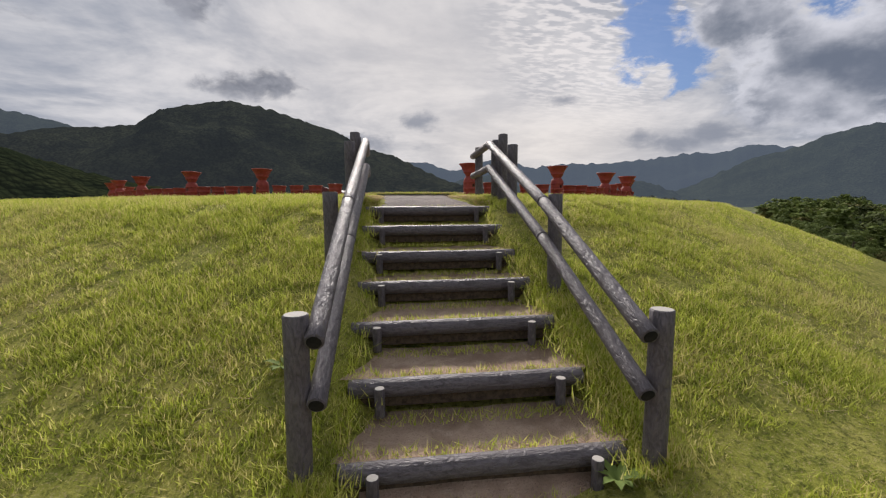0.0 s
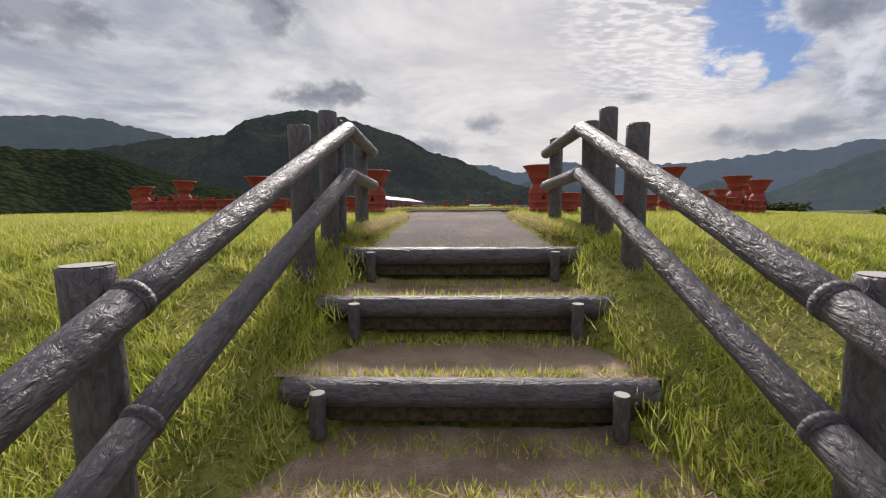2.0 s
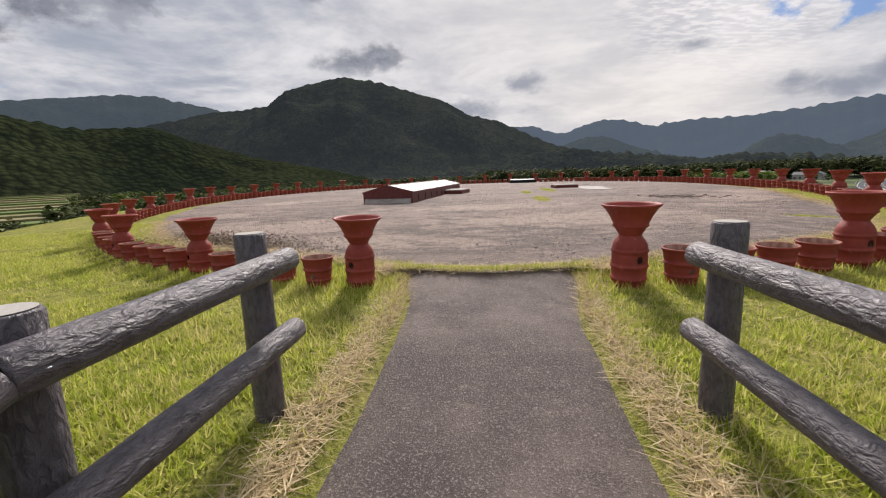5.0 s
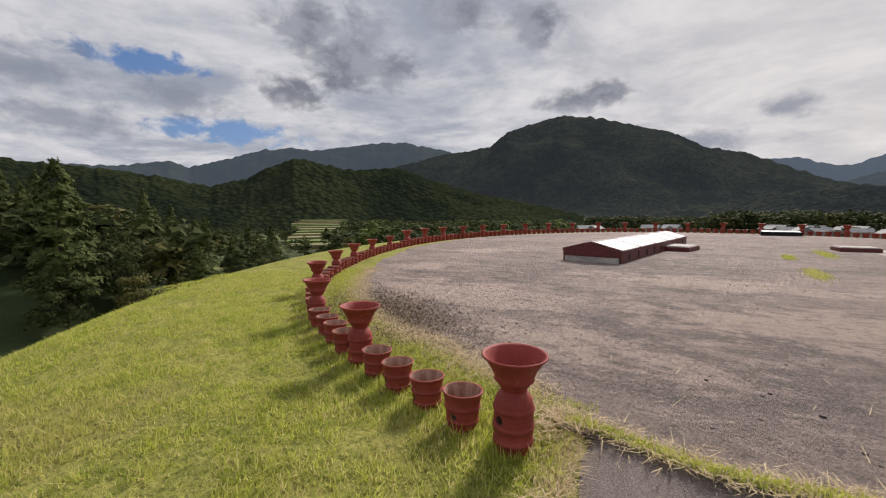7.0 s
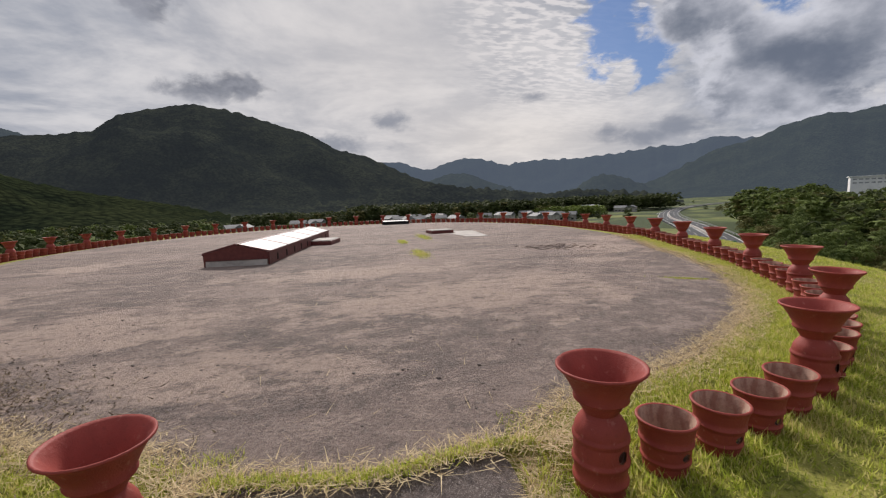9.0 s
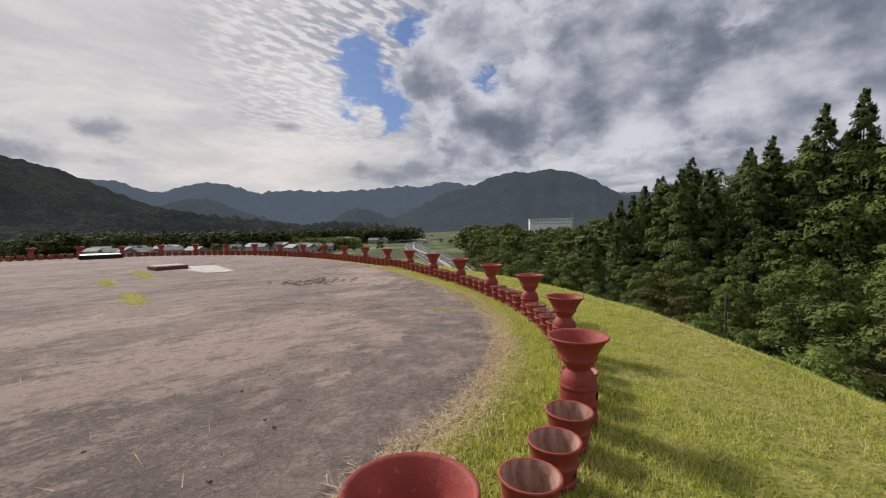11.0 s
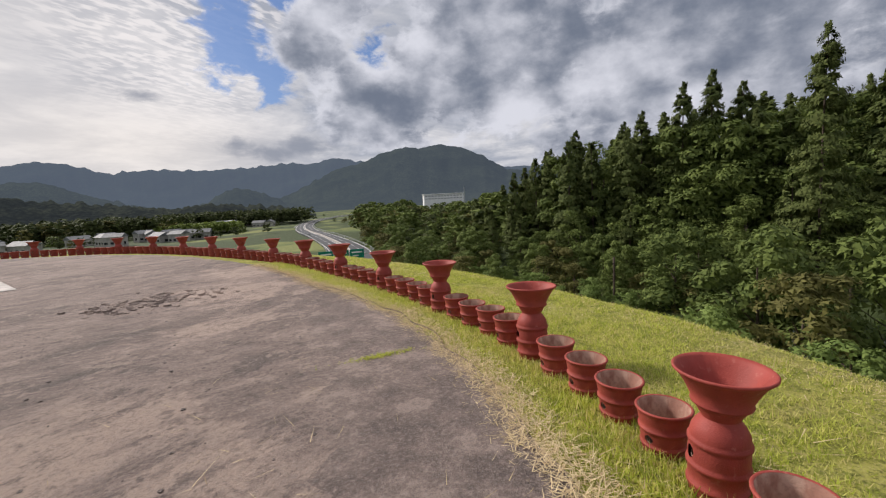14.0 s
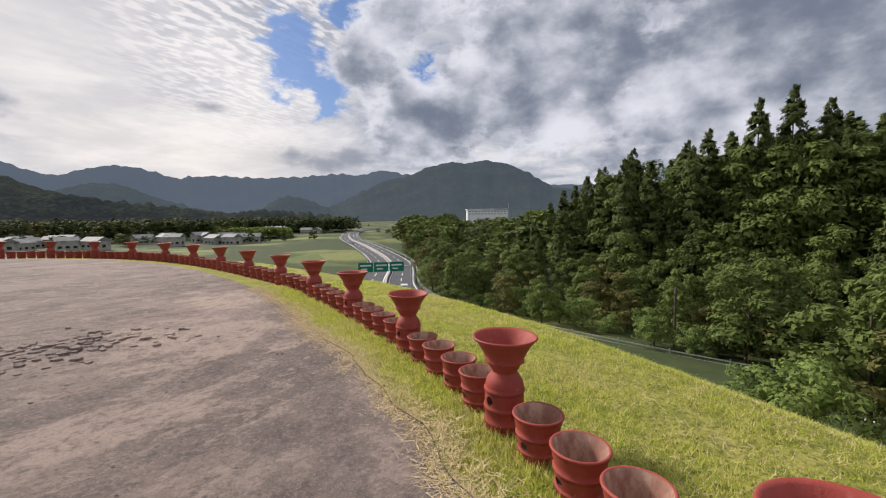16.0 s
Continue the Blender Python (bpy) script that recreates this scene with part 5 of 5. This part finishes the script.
def far_woods():
    """Woods too far off to count: crowns of the same kinds, joined."""
    rng = random.Random(15)
    crowns = {}
    for k in ("c1", "c2", "b1", "b2", "b3", "a2", "w1", "w2", "s1"):
        crown = [c for c in KINDS[k].children if c.name.startswith("crown")][0]
        co = np.zeros(len(crown.data.vertices) * 3, dtype=np.float32)
        crown.data.vertices.foreach_get("co", co)
        tri = co.reshape(-1, 3, 3)[::17]
        mid = tri.mean(1, keepdims=True)
        crowns[k] = mid + (tri - mid) * np.array((4.4, 4.4, 3.2))
    mats = {"c1": CEDAR, "c2": CEDAR, "b1": BROAD, "b2": BROAD, "b3": BROAD, "a2": AUTUMN, "w1": BROAD_SHADED, "w2": BROAD_SHADED, "s1": BAMBOO}
    heaps = {}

    def grow(k, x, y, s, d=60.0, up=0.0):
        a = rng.uniform(0, 6.28)
        turn = np.array(((math.cos(a), -math.sin(a), 0), (math.sin(a), math.cos(a), 0), (0, 0, 1))).T
        heaps.setdefault(mats[k].name, (mats[k], []))[1].append(crowns[k] @ turn * s + np.array((x, y, valley_z(x, y, d) + up)))
    # behind the western trees
    for _ in range(420):
        b, r = rng.uniform(53, 112), rng.uniform(66, 330)
        h = heading(b)
        x, y = h.x * r, 10 + h.y * r
        d = ring_distance(x, y)
        if d > 34 and not (b < 57 and r < 110):
            grow(rng.choice(["w1", "w2", "w1", "a2"]), x, y, rng.uniform(0.7, 1.0) * (0.8 if b < 64 else 1), d)
    # west of the terraces and north of the mound
    for _ in range(430):
        b, r = rng.uniform(17, 47), rng.uniform(120, 480)
        h = heading(b)
        grow(rng.choice(["w1", "w2", "b3", "a2", "w1", "w2"]), h.x * r, h.y * r, rng.uniform(0.8, 1.2))
    # the wooded rise beside the motorway
    for _ in range(520):
        b, r = rng.uniform(-69, -46), rng.uniform(120, 560)
        h = heading(b)
        x, y = h.x * r, 13 + h.y * r
        if outside_road(x, y, 15 + r * 0.03) and not (-61.5 < b < -53.5 and r > 440):
            grow(rng.choice(["b1", "w1", "b3", "a2", "a2"]), x, y, rng.uniform(0.8, 1.2) * (1 + r / 900) * (0.75 if -62 < b < -53 else 1.0), 60, 0.0)
    # the dark belt of trees across the valley, a bamboo grove and the copse behind it
    for _ in range(520):
        b, r = rng.uniform(-24.5, 16), rng.uniform(392, 520)
        h = heading(b)
        grow(rng.choice(["w1", "w1", "w2", "a2"]), h.x * r, 13 + h.y * r, rng.uniform(1.3, 1.9) * (0.75 if b > 2 else 1))
    for _ in range(170):
        b, r = rng.uniform(-31.5, -22.5), rng.uniform(395, 450)
        h = heading(b)
        grow("s1", h.x * r, 13 + h.y * r, rng.uniform(1.6, 2.2))
    for _ in range(260):
        b, r = rng.uniform(-39.5, -23), rng.uniform(520, 640)
        h = heading(b)
        grow(rng.choice(["w1", "w2", "w1"]), h.x * r, 13 + h.y * r, rng.uniform(1.3, 2.0))
    # groves and hedges in the valley
    for _ in range(520):
        b, r = rng.uniform(-45, 18), rng.uniform(330, 930)
        h = heading(b)
        x, y = h.x * r, h.y * r
        if outside_road(x, y, 26) and noise.noise(Vector((x * 0.008, y * 0.008, 4))) > 0.02:
            grow(rng.choice(["w1", "w2", "b3", "a2"]), x, y, rng.uniform(0.5, 0.85))
    # the back of the eastern wood
    for _ in range(260):
        x, y = rng.uniform(112, 170), rng.uniform(-110, 75)
        grow(rng.choice(["c1", "c2", "b2", "b1"]), x, y, rng.uniform(0.8, 1.05))
    for mat, lots in heaps.values():
        tagged(new("far_woods", triangles("far_woods", np.concatenate(lots).reshape(-1, 3), mat)), "dense dark green woods covering the slopes around the valley", "woods", "", "stuff")


far_woods()


# ---- fields, houses and the works in the valley ----
def terraces():
    for k in range(13):
        r = 215 + k * 19
        pts = []
        for b, rr in ((53.0, r), (47.2, r), (47.2, r + 15.5), (53.0, r + 15.5)):
            h = heading(b + 0.5 * math.sin(k))
            pts.append((h.x * rr, h.y * rr))
        z = -13.5 + 0.85 * k
        bm = bmesh.new()
        top = [bm.verts.new((x, y, z)) for x, y in pts]
        low = [bm.verts.new((x, y, z - 4)) for x, y in pts]
        bm.faces.new(top)
        for i in range(4):
            j = (i + 1) % 4
            bm.faces.new((top[j], top[i], low[i], low[j]))
        bmesh.ops.recalc_face_normals(bm, faces=bm.faces)
        tagged(part("rice_field", bm, FIELDS[k % 3]), "terraced field of cut yellow-green rice", "field", "terraced fields")


FIELDS = [material("field %s" % w, paint_look(a, b, 0.08), 0.95) for w, a, b in (("stubble", (0.17, 0.165, 0.07), (0.25, 0.23, 0.10)), ("green", (0.11, 0.16, 0.04), (0.17, 0.22, 0.06)), ("pale", (0.21, 0.19, 0.09), (0.29, 0.26, 0.13)))]
terraces()


def house(w, l, h, roof, seed):
    """A low house with a gabled roof, windows and eaves."""
    ob = tagged(new("house"), "small house with a %s gabled roof in the valley" % ("pale metal" if roof is ROOF_PALE else "grey tiled"), "house", "houses in the valley")
    part("wall", box(-w / 2, w / 2, -l / 2, l / 2, -1, h), PLASTER, ob)
    t = h + w * 0.28
    o = 0.6
    verts = [(-w / 2 - o, -l / 2 - o, h - 0.2), (w / 2 + o, -l / 2 - o, h - 0.2), (w / 2 + o, l / 2 + o, h - 0.2), (-w / 2 - o, l / 2 + o, h - 0.2), (0, -l / 2 - o, t), (0, l / 2 + o, t)]
    under("roof", mesh_of("roof", verts, [(0, 1, 4), (2, 3, 5), (1, 2, 5, 4), (3, 0, 4, 5), (3, 2, 1, 0)], roof), ob)
    for k in range(3):
        y = -l / 2 + l * (k + 0.5) / 3
        for s in (-1, 1):
            part("window", box(s * w / 2 - 0.06, s * w / 2 + 0.06, y - 0.9, y + 0.9, 0.9, 2.2), GLASS, ob)
    for s in (-1, 1):
        part("window", box(-1.0, 1.0, s * l / 2 - 0.06, s * l / 2 + 0.06, 0.6, 2.3), GLASS, ob)
    return ob


def village():
    rng = random.Random(9)
    made = [house(8, 12, 4.6, ROOF_GREY, 1), house(9, 16, 4.0, ROOF_PALE, 2), house(7, 10, 5.4, ROOF_GREY, 3), house(12, 26, 4.5, ROOF_PALE, 4)]
    used = set()
    bearings = [15.8, 14.5, 8.0, 7.0, 5.5, -2.5, -4.0, -5.0, -6.4, -7.4, -8.6, -9.8, -11.5, -16, -17.5, -19.0, -20.5, -22, -23.2, -24.5, -26, -27.3, -28.4, -29.5, -30.6, -31.5, -32.4, -33.2, -34, -34.8, -35.6, -36.5, -37.4, -38.2, -4.4, -5.6, -7.0, -8.2, -9.2, -17.0, -18.2, -21.5, -22.6, -23.7, -24.8, -29.0, -30.2, -33.6, -35.2, -36.9]
    for i, b in enumerate(bearings):
        for _ in range(1):
            r = rng.uniform(330, 385) if b > -27 else rng.uniform(470, 800)
            h = heading(b + rng.uniform(-0.6, 0.6))
            x, y = h.x * r, h.y * r
            if not outside_road(x, y, 30):
                continue
            k = rng.choice((0, 2)) if b > -27 else rng.randrange(4)
            m = pose(x, y, VALLEY + rng.uniform(0.0, 1.0), 0, 0, rng.uniform(0, 180))
            if k in used:
                copy_thing(made[k], m)
            else:
                made[k].matrix_basis = m
                used.add(k)


village()


def works():
    """A white works building on a wooded rise."""
    ob = tagged(new("factory"), "long white factory building with bands of windows", "factory")
    h = heading(-57.3)
    ob.matrix_world = pose(h.x * 520, 13 + h.y * 520, 5.2, 0, 0, -50)
    part("wall", box(-24, 24, -10, 10, -17, 5, 0.1), FACTORY, ob)
    part("roof", box(-25, 25, -11, 11, 5.0, 5.8, 0.1), FACTORY, ob)
    for z in (-0.6, 2.4):
        for k in range(12):
            part("window", box(-22.5 + k * 3.8, -20.0 + k * 3.8, -10.12, -9.95, z, z + 1.1), ROOF_PALE, ob)
    mast = tagged(new("mast"), "thin grey steel mast beside the factory", "mast")
    g = heading(-60.2)
    mast.matrix_world = pose(g.x * 500, 13 + g.y * 500, -10)
    part("pole", box(-0.35, 0.35, -0.35, 0.35, -6, 27, 0.05), STEEL, mast)


works()


def utility_pole(b, r, h):
    v = heading(b)
    x, y = 4.5 + v.x * r, 15.7 + v.y * r
    ob = tagged(new("utility_pole"), "brown utility pole at the edge of the wood", "pole")
    ob.matrix_world = pose(x, y, valley_z(x, y, 60))
    verts, faces = rough_log(h, 0.14, b, 10, 5, knots=0.3)
    under("pole", mesh_of("pole", verts, faces, BARK, True), ob)
    part("crossarm", box(-0.8, 0.8, -0.05, 0.05, h - 0.9, h - 0.75, 0.01), BARK, ob)


utility_pole(-80.5, 58, 8.0)
utility_pole(-55.5, 98, 8.5)


# ---- grass, straw and rubble ----
GX, GY = np.arange(-11, 14.2, 0.15), np.arange(0.5, 27, 0.15)
GRID = np.array([[mound_z(x, y) for y in GY] for x in GX])


def grid_z(x, y):
    fx, fy = (x - GX[0]) / 0.15, (y - GY[0]) / 0.15
    i, j = np.clip(fx.astype(int), 0, len(GX) - 2), np.clip(fy.astype(int), 0, len(GY) - 2)
    u, v = fx - i, fy - j
    return (GRID[i, j] * (1 - u) + GRID[i + 1, j] * u) * (1 - v) + (GRID[i, j + 1] * (1 - u) + GRID[i + 1, j + 1] * u) * v


def field(x, y, cell, seed):
    """Smooth random values from 0 to 1 over the plan."""
    grid = np.random.default_rng(seed).uniform(0, 1, (256, 256))
    fx, fy = x / cell + 90, y / cell + 90
    i, j = np.floor(fx).astype(int), np.floor(fy).astype(int)
    u, v = fx - i, fy - j
    u, v = u * u * (3 - 2 * u), v * v * (3 - 2 * v)
    i, j, i1, j1 = i % 256, j % 256, (i + 1) % 256, (j + 1) % 256
    return (grid[i, j] * (1 - u) + grid[i1, j] * u) * (1 - v) + (grid[i, j1] * (1 - u) + grid[i1, j1] * u) * v


def tufted(x, y):
    """How well the grass grows here, in patches of two sizes."""
    return 0.55 * field(x, y, 0.16, 1) + 0.45 * field(x, y, 0.6, 2)


def blades(name, x, y, low, high, width, lean, mat, label, flat=False, lift=0.0, z=None, grown=None):
    rng = np.random.default_rng(len(x))
    n = len(x)
    base = (grid_z(x, y) if z is None else z) + lift
    h = rng.uniform(low, high, n) * rng.uniform(0.7, 1.25, n)
    if grown is not None:
        h = h * (0.45 + 1.25 * grown)
    a, b = rng.uniform(0, 6.283, n), rng.uniform(0, 6.283, n)
    w = width * rng.uniform(0.6, 1.3, n)
    tip = np.abs(rng.normal(0, lean, n)) * h
    p = np.zeros((n, 3, 3))
    p[:, 0] = np.c_[x - w * np.cos(a), y - w * np.sin(a), base - 0.004]
    p[:, 1] = np.c_[x + w * np.cos(a), y + w * np.sin(a), base - 0.004]
    if flat:
        p[:, 2] = np.c_[x + h * np.cos(b), y + h * np.sin(b), base + rng.uniform(0.0, 0.03, n)]
    else:
        p[:, 2] = np.c_[x + tip * np.cos(b), y + tip * np.sin(b), base + h]
    return tagged(new(name, triangles(name, p.reshape(-1, 3), mat)), label, "grass", "", "stuff")


def lawn():
    rng = np.random.default_rng(5)
    # along the ring, on the stretch that the path meets and to the east of it
    near = np.array([i for i in range(len(RING)) if RING[i][1] < 25 and -9 < RING[i][0] < 12])

    def band_points(n, d0, d1, power=1.0):
        i = rng.choice(near, n)
        d = d0 + (d1 - d0) * rng.uniform(0, 1, n) ** power
        j = rng.uniform(-0.1, 0.1, (n, 2))
        q = RING[i] + OUT[i] * d[:, None] + j
        return q[:, 0], q[:, 1]

    def keep(x, y):
        on_path = (np.abs(x - XC) < 0.66 + 0.16 * np.clip((y - 11.6) / 0.8, 0, 1)) & (y > 8.9)
        on_stair = (np.abs(x - XC) < 0.80) & (y <= 8.9)
        return ~(on_path | on_stair)

    def thin(x, y, k):
        g = tufted(x, y)
        return k & (rng.uniform(0, 1, len(x)) < np.clip((g - 0.24) / 0.3, 0.12, 1))
    x, y = band_points(430000, -0.72, 5.0, 1.25)
    k = thin(x, y, keep(x, y))
    blades("grass", x[k], y[k], 0.020, 0.050, 0.0052, 0.9, BLADE, "short mown green grass on the mound's crown", grown=tufted(x[k], y[k]))
    x, y = band_points(60000, -0.70, 0.35)
    k = keep(x, y)
    blades("grass", x[k], y[k], 0.025, 0.055, 0.0055, 0.8, BLADE, "green grass strip between the asphalt and the clay figures")
    n = 520000
    x, y = XC + rng.uniform(-6.2, 6.2, n), rng.uniform(3.4, 11.5, n)
    k = keep(x, y) & (rng.uniform(0, 1, n) < np.clip((6.2 - np.abs(x - XC)) / 3.4, 0, 1) * np.clip((y - 3.4) / 0.6, 0, 1) * np.clip((11.6 - y) / 2.5, 0, 1))
    k = thin(x, y, k)
    blades("grass", x[k], y[k], 0.022, 0.062, 0.0052, 0.9, BLADE, "mown grass on the slope beside the stairs", grown=tufted(x[k], y[k]))
    # dry stalks that lie in the lawn
    n = 26000
    x, y = XC + rng.normal(0, 3.0, n), rng.uniform(3.4, 9.5, n)
    k = keep(x, y) & (field(x, y, 0.7, 7) > 0.45) & (np.abs(x) < 9)
    blades("dry_grass", x[k], y[k], 0.04, 0.12, 0.0025, 0, STRAW, "dry cut stalks lying in the lawn", True, 0.010)
    x, y = band_points(52000, -0.3, 3.6)
    k = keep(x, y) & (field(x, y, 0.7, 7) > 0.45) & (x > 0)
    blades("dry_grass", x[k], y[k], 0.04, 0.12, 0.0025, 0, STRAW, "dry cut stalks lying beyond the clay figures", True, 0.012)
    # longer tufts at the foot of the pots, the posts and the edges of the steps
    x, y = band_points(26000, -0.24, 0.24)
    k = keep(x, y) & (np.abs(x - XC) > 0.8)
    blades("grass", x[k], y[k], 0.04, 0.10, 0.006, 0.6, BLADE, "longer grass round the clay figures")
    n = 20000
    side = rng.choice((-1, 1), n)
    x, y = XC + side * rng.normal(0.93, 0.10, n), rng.uniform(5.3, 9.6, n)
    blades("grass", x, y, 0.04, 0.10, 0.005, 0.7, BLADE, "longer grass along the edges of the steps", False, 0.0, np.interp(y, [s[0] for s in STEPS][::-1], [s[1] for s in STEPS][::-1]) - 0.06 + 0.05 * (np.abs(x - XC) > 0.95))
    for (ya, za) in STEPS:
        n = 900
        x = XC + rng.uniform(-0.85, 0.85, n)
        y = ya + np.where(rng.uniform(0, 1, n) < 0.5, rng.uniform(0.05, 0.16, n), rng.uniform(-0.22, -0.07, n))
        blades("grass", x, y, 0.02, 0.06, 0.005, 0.8, BLADE, "sparse grass along a log riser", False, 0.0, np.where(y > ya, za - 0.03, za - 0.225 if ya < 8.9 else za - 0.24))
    # dry cut grass along the edge of the asphalt and of the path
    i = rng.choice(near, 38000)
    off = np.array([edge_offset(*RING[q]) for q in range(len(RING))])
    d = off[i] + rng.normal(0.02, 0.11, len(i))
    q = RING[i] + OUT[i] * d[:, None] + rng.uniform(-0.1, 0.1, (len(i), 2))
    q = q[np.abs(q[:, 0] - XC) > 0.95]
    blades("dry_grass", q[:, 0], q[:, 1], 0.05, 0.15, 0.004, 0, STRAW, "pale dry grass cuttings along the asphalt's edge", True, 0.012, np.maximum(grid_z(q[:, 0], q[:, 1]), 0.008 - east_dip(q[:, 0], q[:, 1])))
    n = 9000
    side = rng.choice((-1, 1), n)
    y = rng.uniform(9.0, 12.4, n)
    x = XC + side * (0.67 + 0.14 * np.clip((y - 11.6) / 0.8, 0, 1) + np.abs(rng.normal(0, 0.10, n)))
    blades("dry_grass", x, y, 0.05, 0.16, 0.004, 0, STRAW, "pale dry grass along the path", True, 0.02)
    n = 2400
    x = rng.uniform(XC - 0.95, XC + 0.95, n)
    y = 12.44 + 0.06 * np.sin(x * 4) + rng.normal(0, 0.03, n)
    blades("grass", x, y, 0.02, 0.055, 0.006, 0.8, BLADE, "thin line of grass across the path's end", False, 0.02, np.zeros(n))
    n = 1900
    x = rng.uniform(XC - 1.1, XC + 1.3, n)
    y = 12.46 + 0.06 * np.sin(x * 4) + rng.normal(0, 0.08, n)
    blades("dry_grass", x, y, 0.05, 0.18, 0.004, 0, STRAW, "dry grass across the path's end", True, 0.015, np.full(n, 0.02))
    # cuttings and old leaves heaped inside the ring
    n = 12000
    x, y = -4.6 + rng.normal(0, 0.95, n), 14.25 + rng.normal(0, 0.5, n)
    y += -0.42 * (x + 4.6)
    blades("leaf_litter", x, y, 0.02, 0.07, 0.008, 0, LITTER, "heap of brown cuttings and fallen leaves", True, 0.012, np.zeros(n))
    n = 520
    x = 5.52 + rng.normal(0, 0.16, n)
    y = 16.98 - 0.5 * (x - 5.52) + rng.normal(0, 0.035, n)
    blades("grass", x, y, 0.012, 0.038, 0.005, 0.9, BLADE, "clump of grass growing through the asphalt", False, 0.0, 0.022 - east_dip(x, y))
    for cx, cy, sx, sy in ((1.25, 22.7, 0.10, 0.55), (2.25, 29.0, 0.12, 0.8), (1.1, 27.0, 0.08, 0.4)):
        n = 1100
        x, y = cx + rng.normal(0, sx, n), cy + rng.normal(0, sy, n)
        blades("grass", x, y, 0.02, 0.07, 0.007, 0.8, BLADE, "strip of yellow-green grass in a crack of the floor", False, 0.0, np.full(n, 0.004))
    # straws that lie about
    n = 420
    x, y = rng.uniform(-2.5, 6.5, n), rng.uniform(12.4, 18, n)
    blades("dry_grass", x, y, 0.10, 0.30, 0.003, 0, STRAW, "single dry straws on the asphalt", True, 0.016, -east_dip(x, y))


LITTER = material("leaf litter", lambda n, p, lot: n.mix(n.put("ShaderNodeNewGeometry").outputs["Random Per Island"], (0.10, 0.07, 0.045), (0.33, 0.25, 0.16)), 0.9)
lawn()


def chunks(name, spots, label, mat):
    verts, faces = [], []
    rng = random.Random(len(spots))
    for x, y, r in spots:
        base = len(verts)
        m = rng.randrange(5, 8)
        h = r * rng.uniform(0.18, 0.5)
        a0 = rng.uniform(0, 6)
        rim = [(r * rng.uniform(0.7, 1.2), a0 + 2 * math.pi * (k + rng.uniform(-0.2, 0.2)) / m) for k in range(m)]
        for s, z in ((1.0, -0.01), (0.82, h)):
            for rr, a in rim:
                verts.append((x + rr * s * math.cos(a), y + rr * s * math.sin(a), 0.006 + z - float(east_dip(x, y))))
        faces.append(tuple(base + m + k for k in range(m)))
        for k in range(m):
            j = (k + 1) % m
            faces.append((base + k, base + j, base + m + j, base + m + k))
    return tagged(new(name, mesh_of(name, verts, faces, mat)), label, "rubble", "", "stuff")


def rubble():
    rng = random.Random(3)
    broken = [(5.75 + rng.gauss(0, 0.6), 22.9 + rng.gauss(0, 0.34), rng.uniform(0.02, 0.085)) for _ in range(150)]
    chunks("rubble", broken, "broken lumps of old asphalt on the floor", ASPHALT)
    grit = [(rng.uniform(-5, 8), rng.uniform(12.9, 22), rng.uniform(0.006, 0.022)) for _ in range(900)]
    grit = [g for g in grit if ring_distance(g[0], g[1]) < -0.9]
    chunks("gravel", grit, "loose grit and pebbles on the asphalt", PATHWAY)


rubble()


def weed(x, y, z, seed):
    """A broad-leaved weed: stalks with pointed leaves."""
    rng = random.Random(seed)
    ob = tagged(new("weed"), "small leafy green weed beside the lowest step", "weed")
    ob.location = (x, y, z)
    for k in range(9):
        a, l = k * 0.7 + rng.uniform(-0.2, 0.2), rng.uniform(0.10, 0.19)
        u = Vector((math.cos(a), math.sin(a), 0))
        s = Vector((-u.y, u.x, 0))
        verts = []
        for t, w in ((0.0, 0.004), (0.35, 0.022), (0.7, 0.024), (1.0, 0.002)):
            c = u * l * t + Vector((0, 0, l * (1.1 * t - 0.75 * t * t)))
            verts += [c - s * w, c + Vector((0, 0, -0.006)), c + s * w]
        faces = [(i * 3 + j, i * 3 + j + 1, i * 3 + j + 4, i * 3 + j + 3) for i in range(3) for j in range(2)]
        under("leaf", mesh_of("leaf", verts, faces, BUSH, True), ob)


weed(0.36, 5.40, -1.72, 3)
weed(-1.55, 6.2, mound_z(-1.55, 6.2), 5)
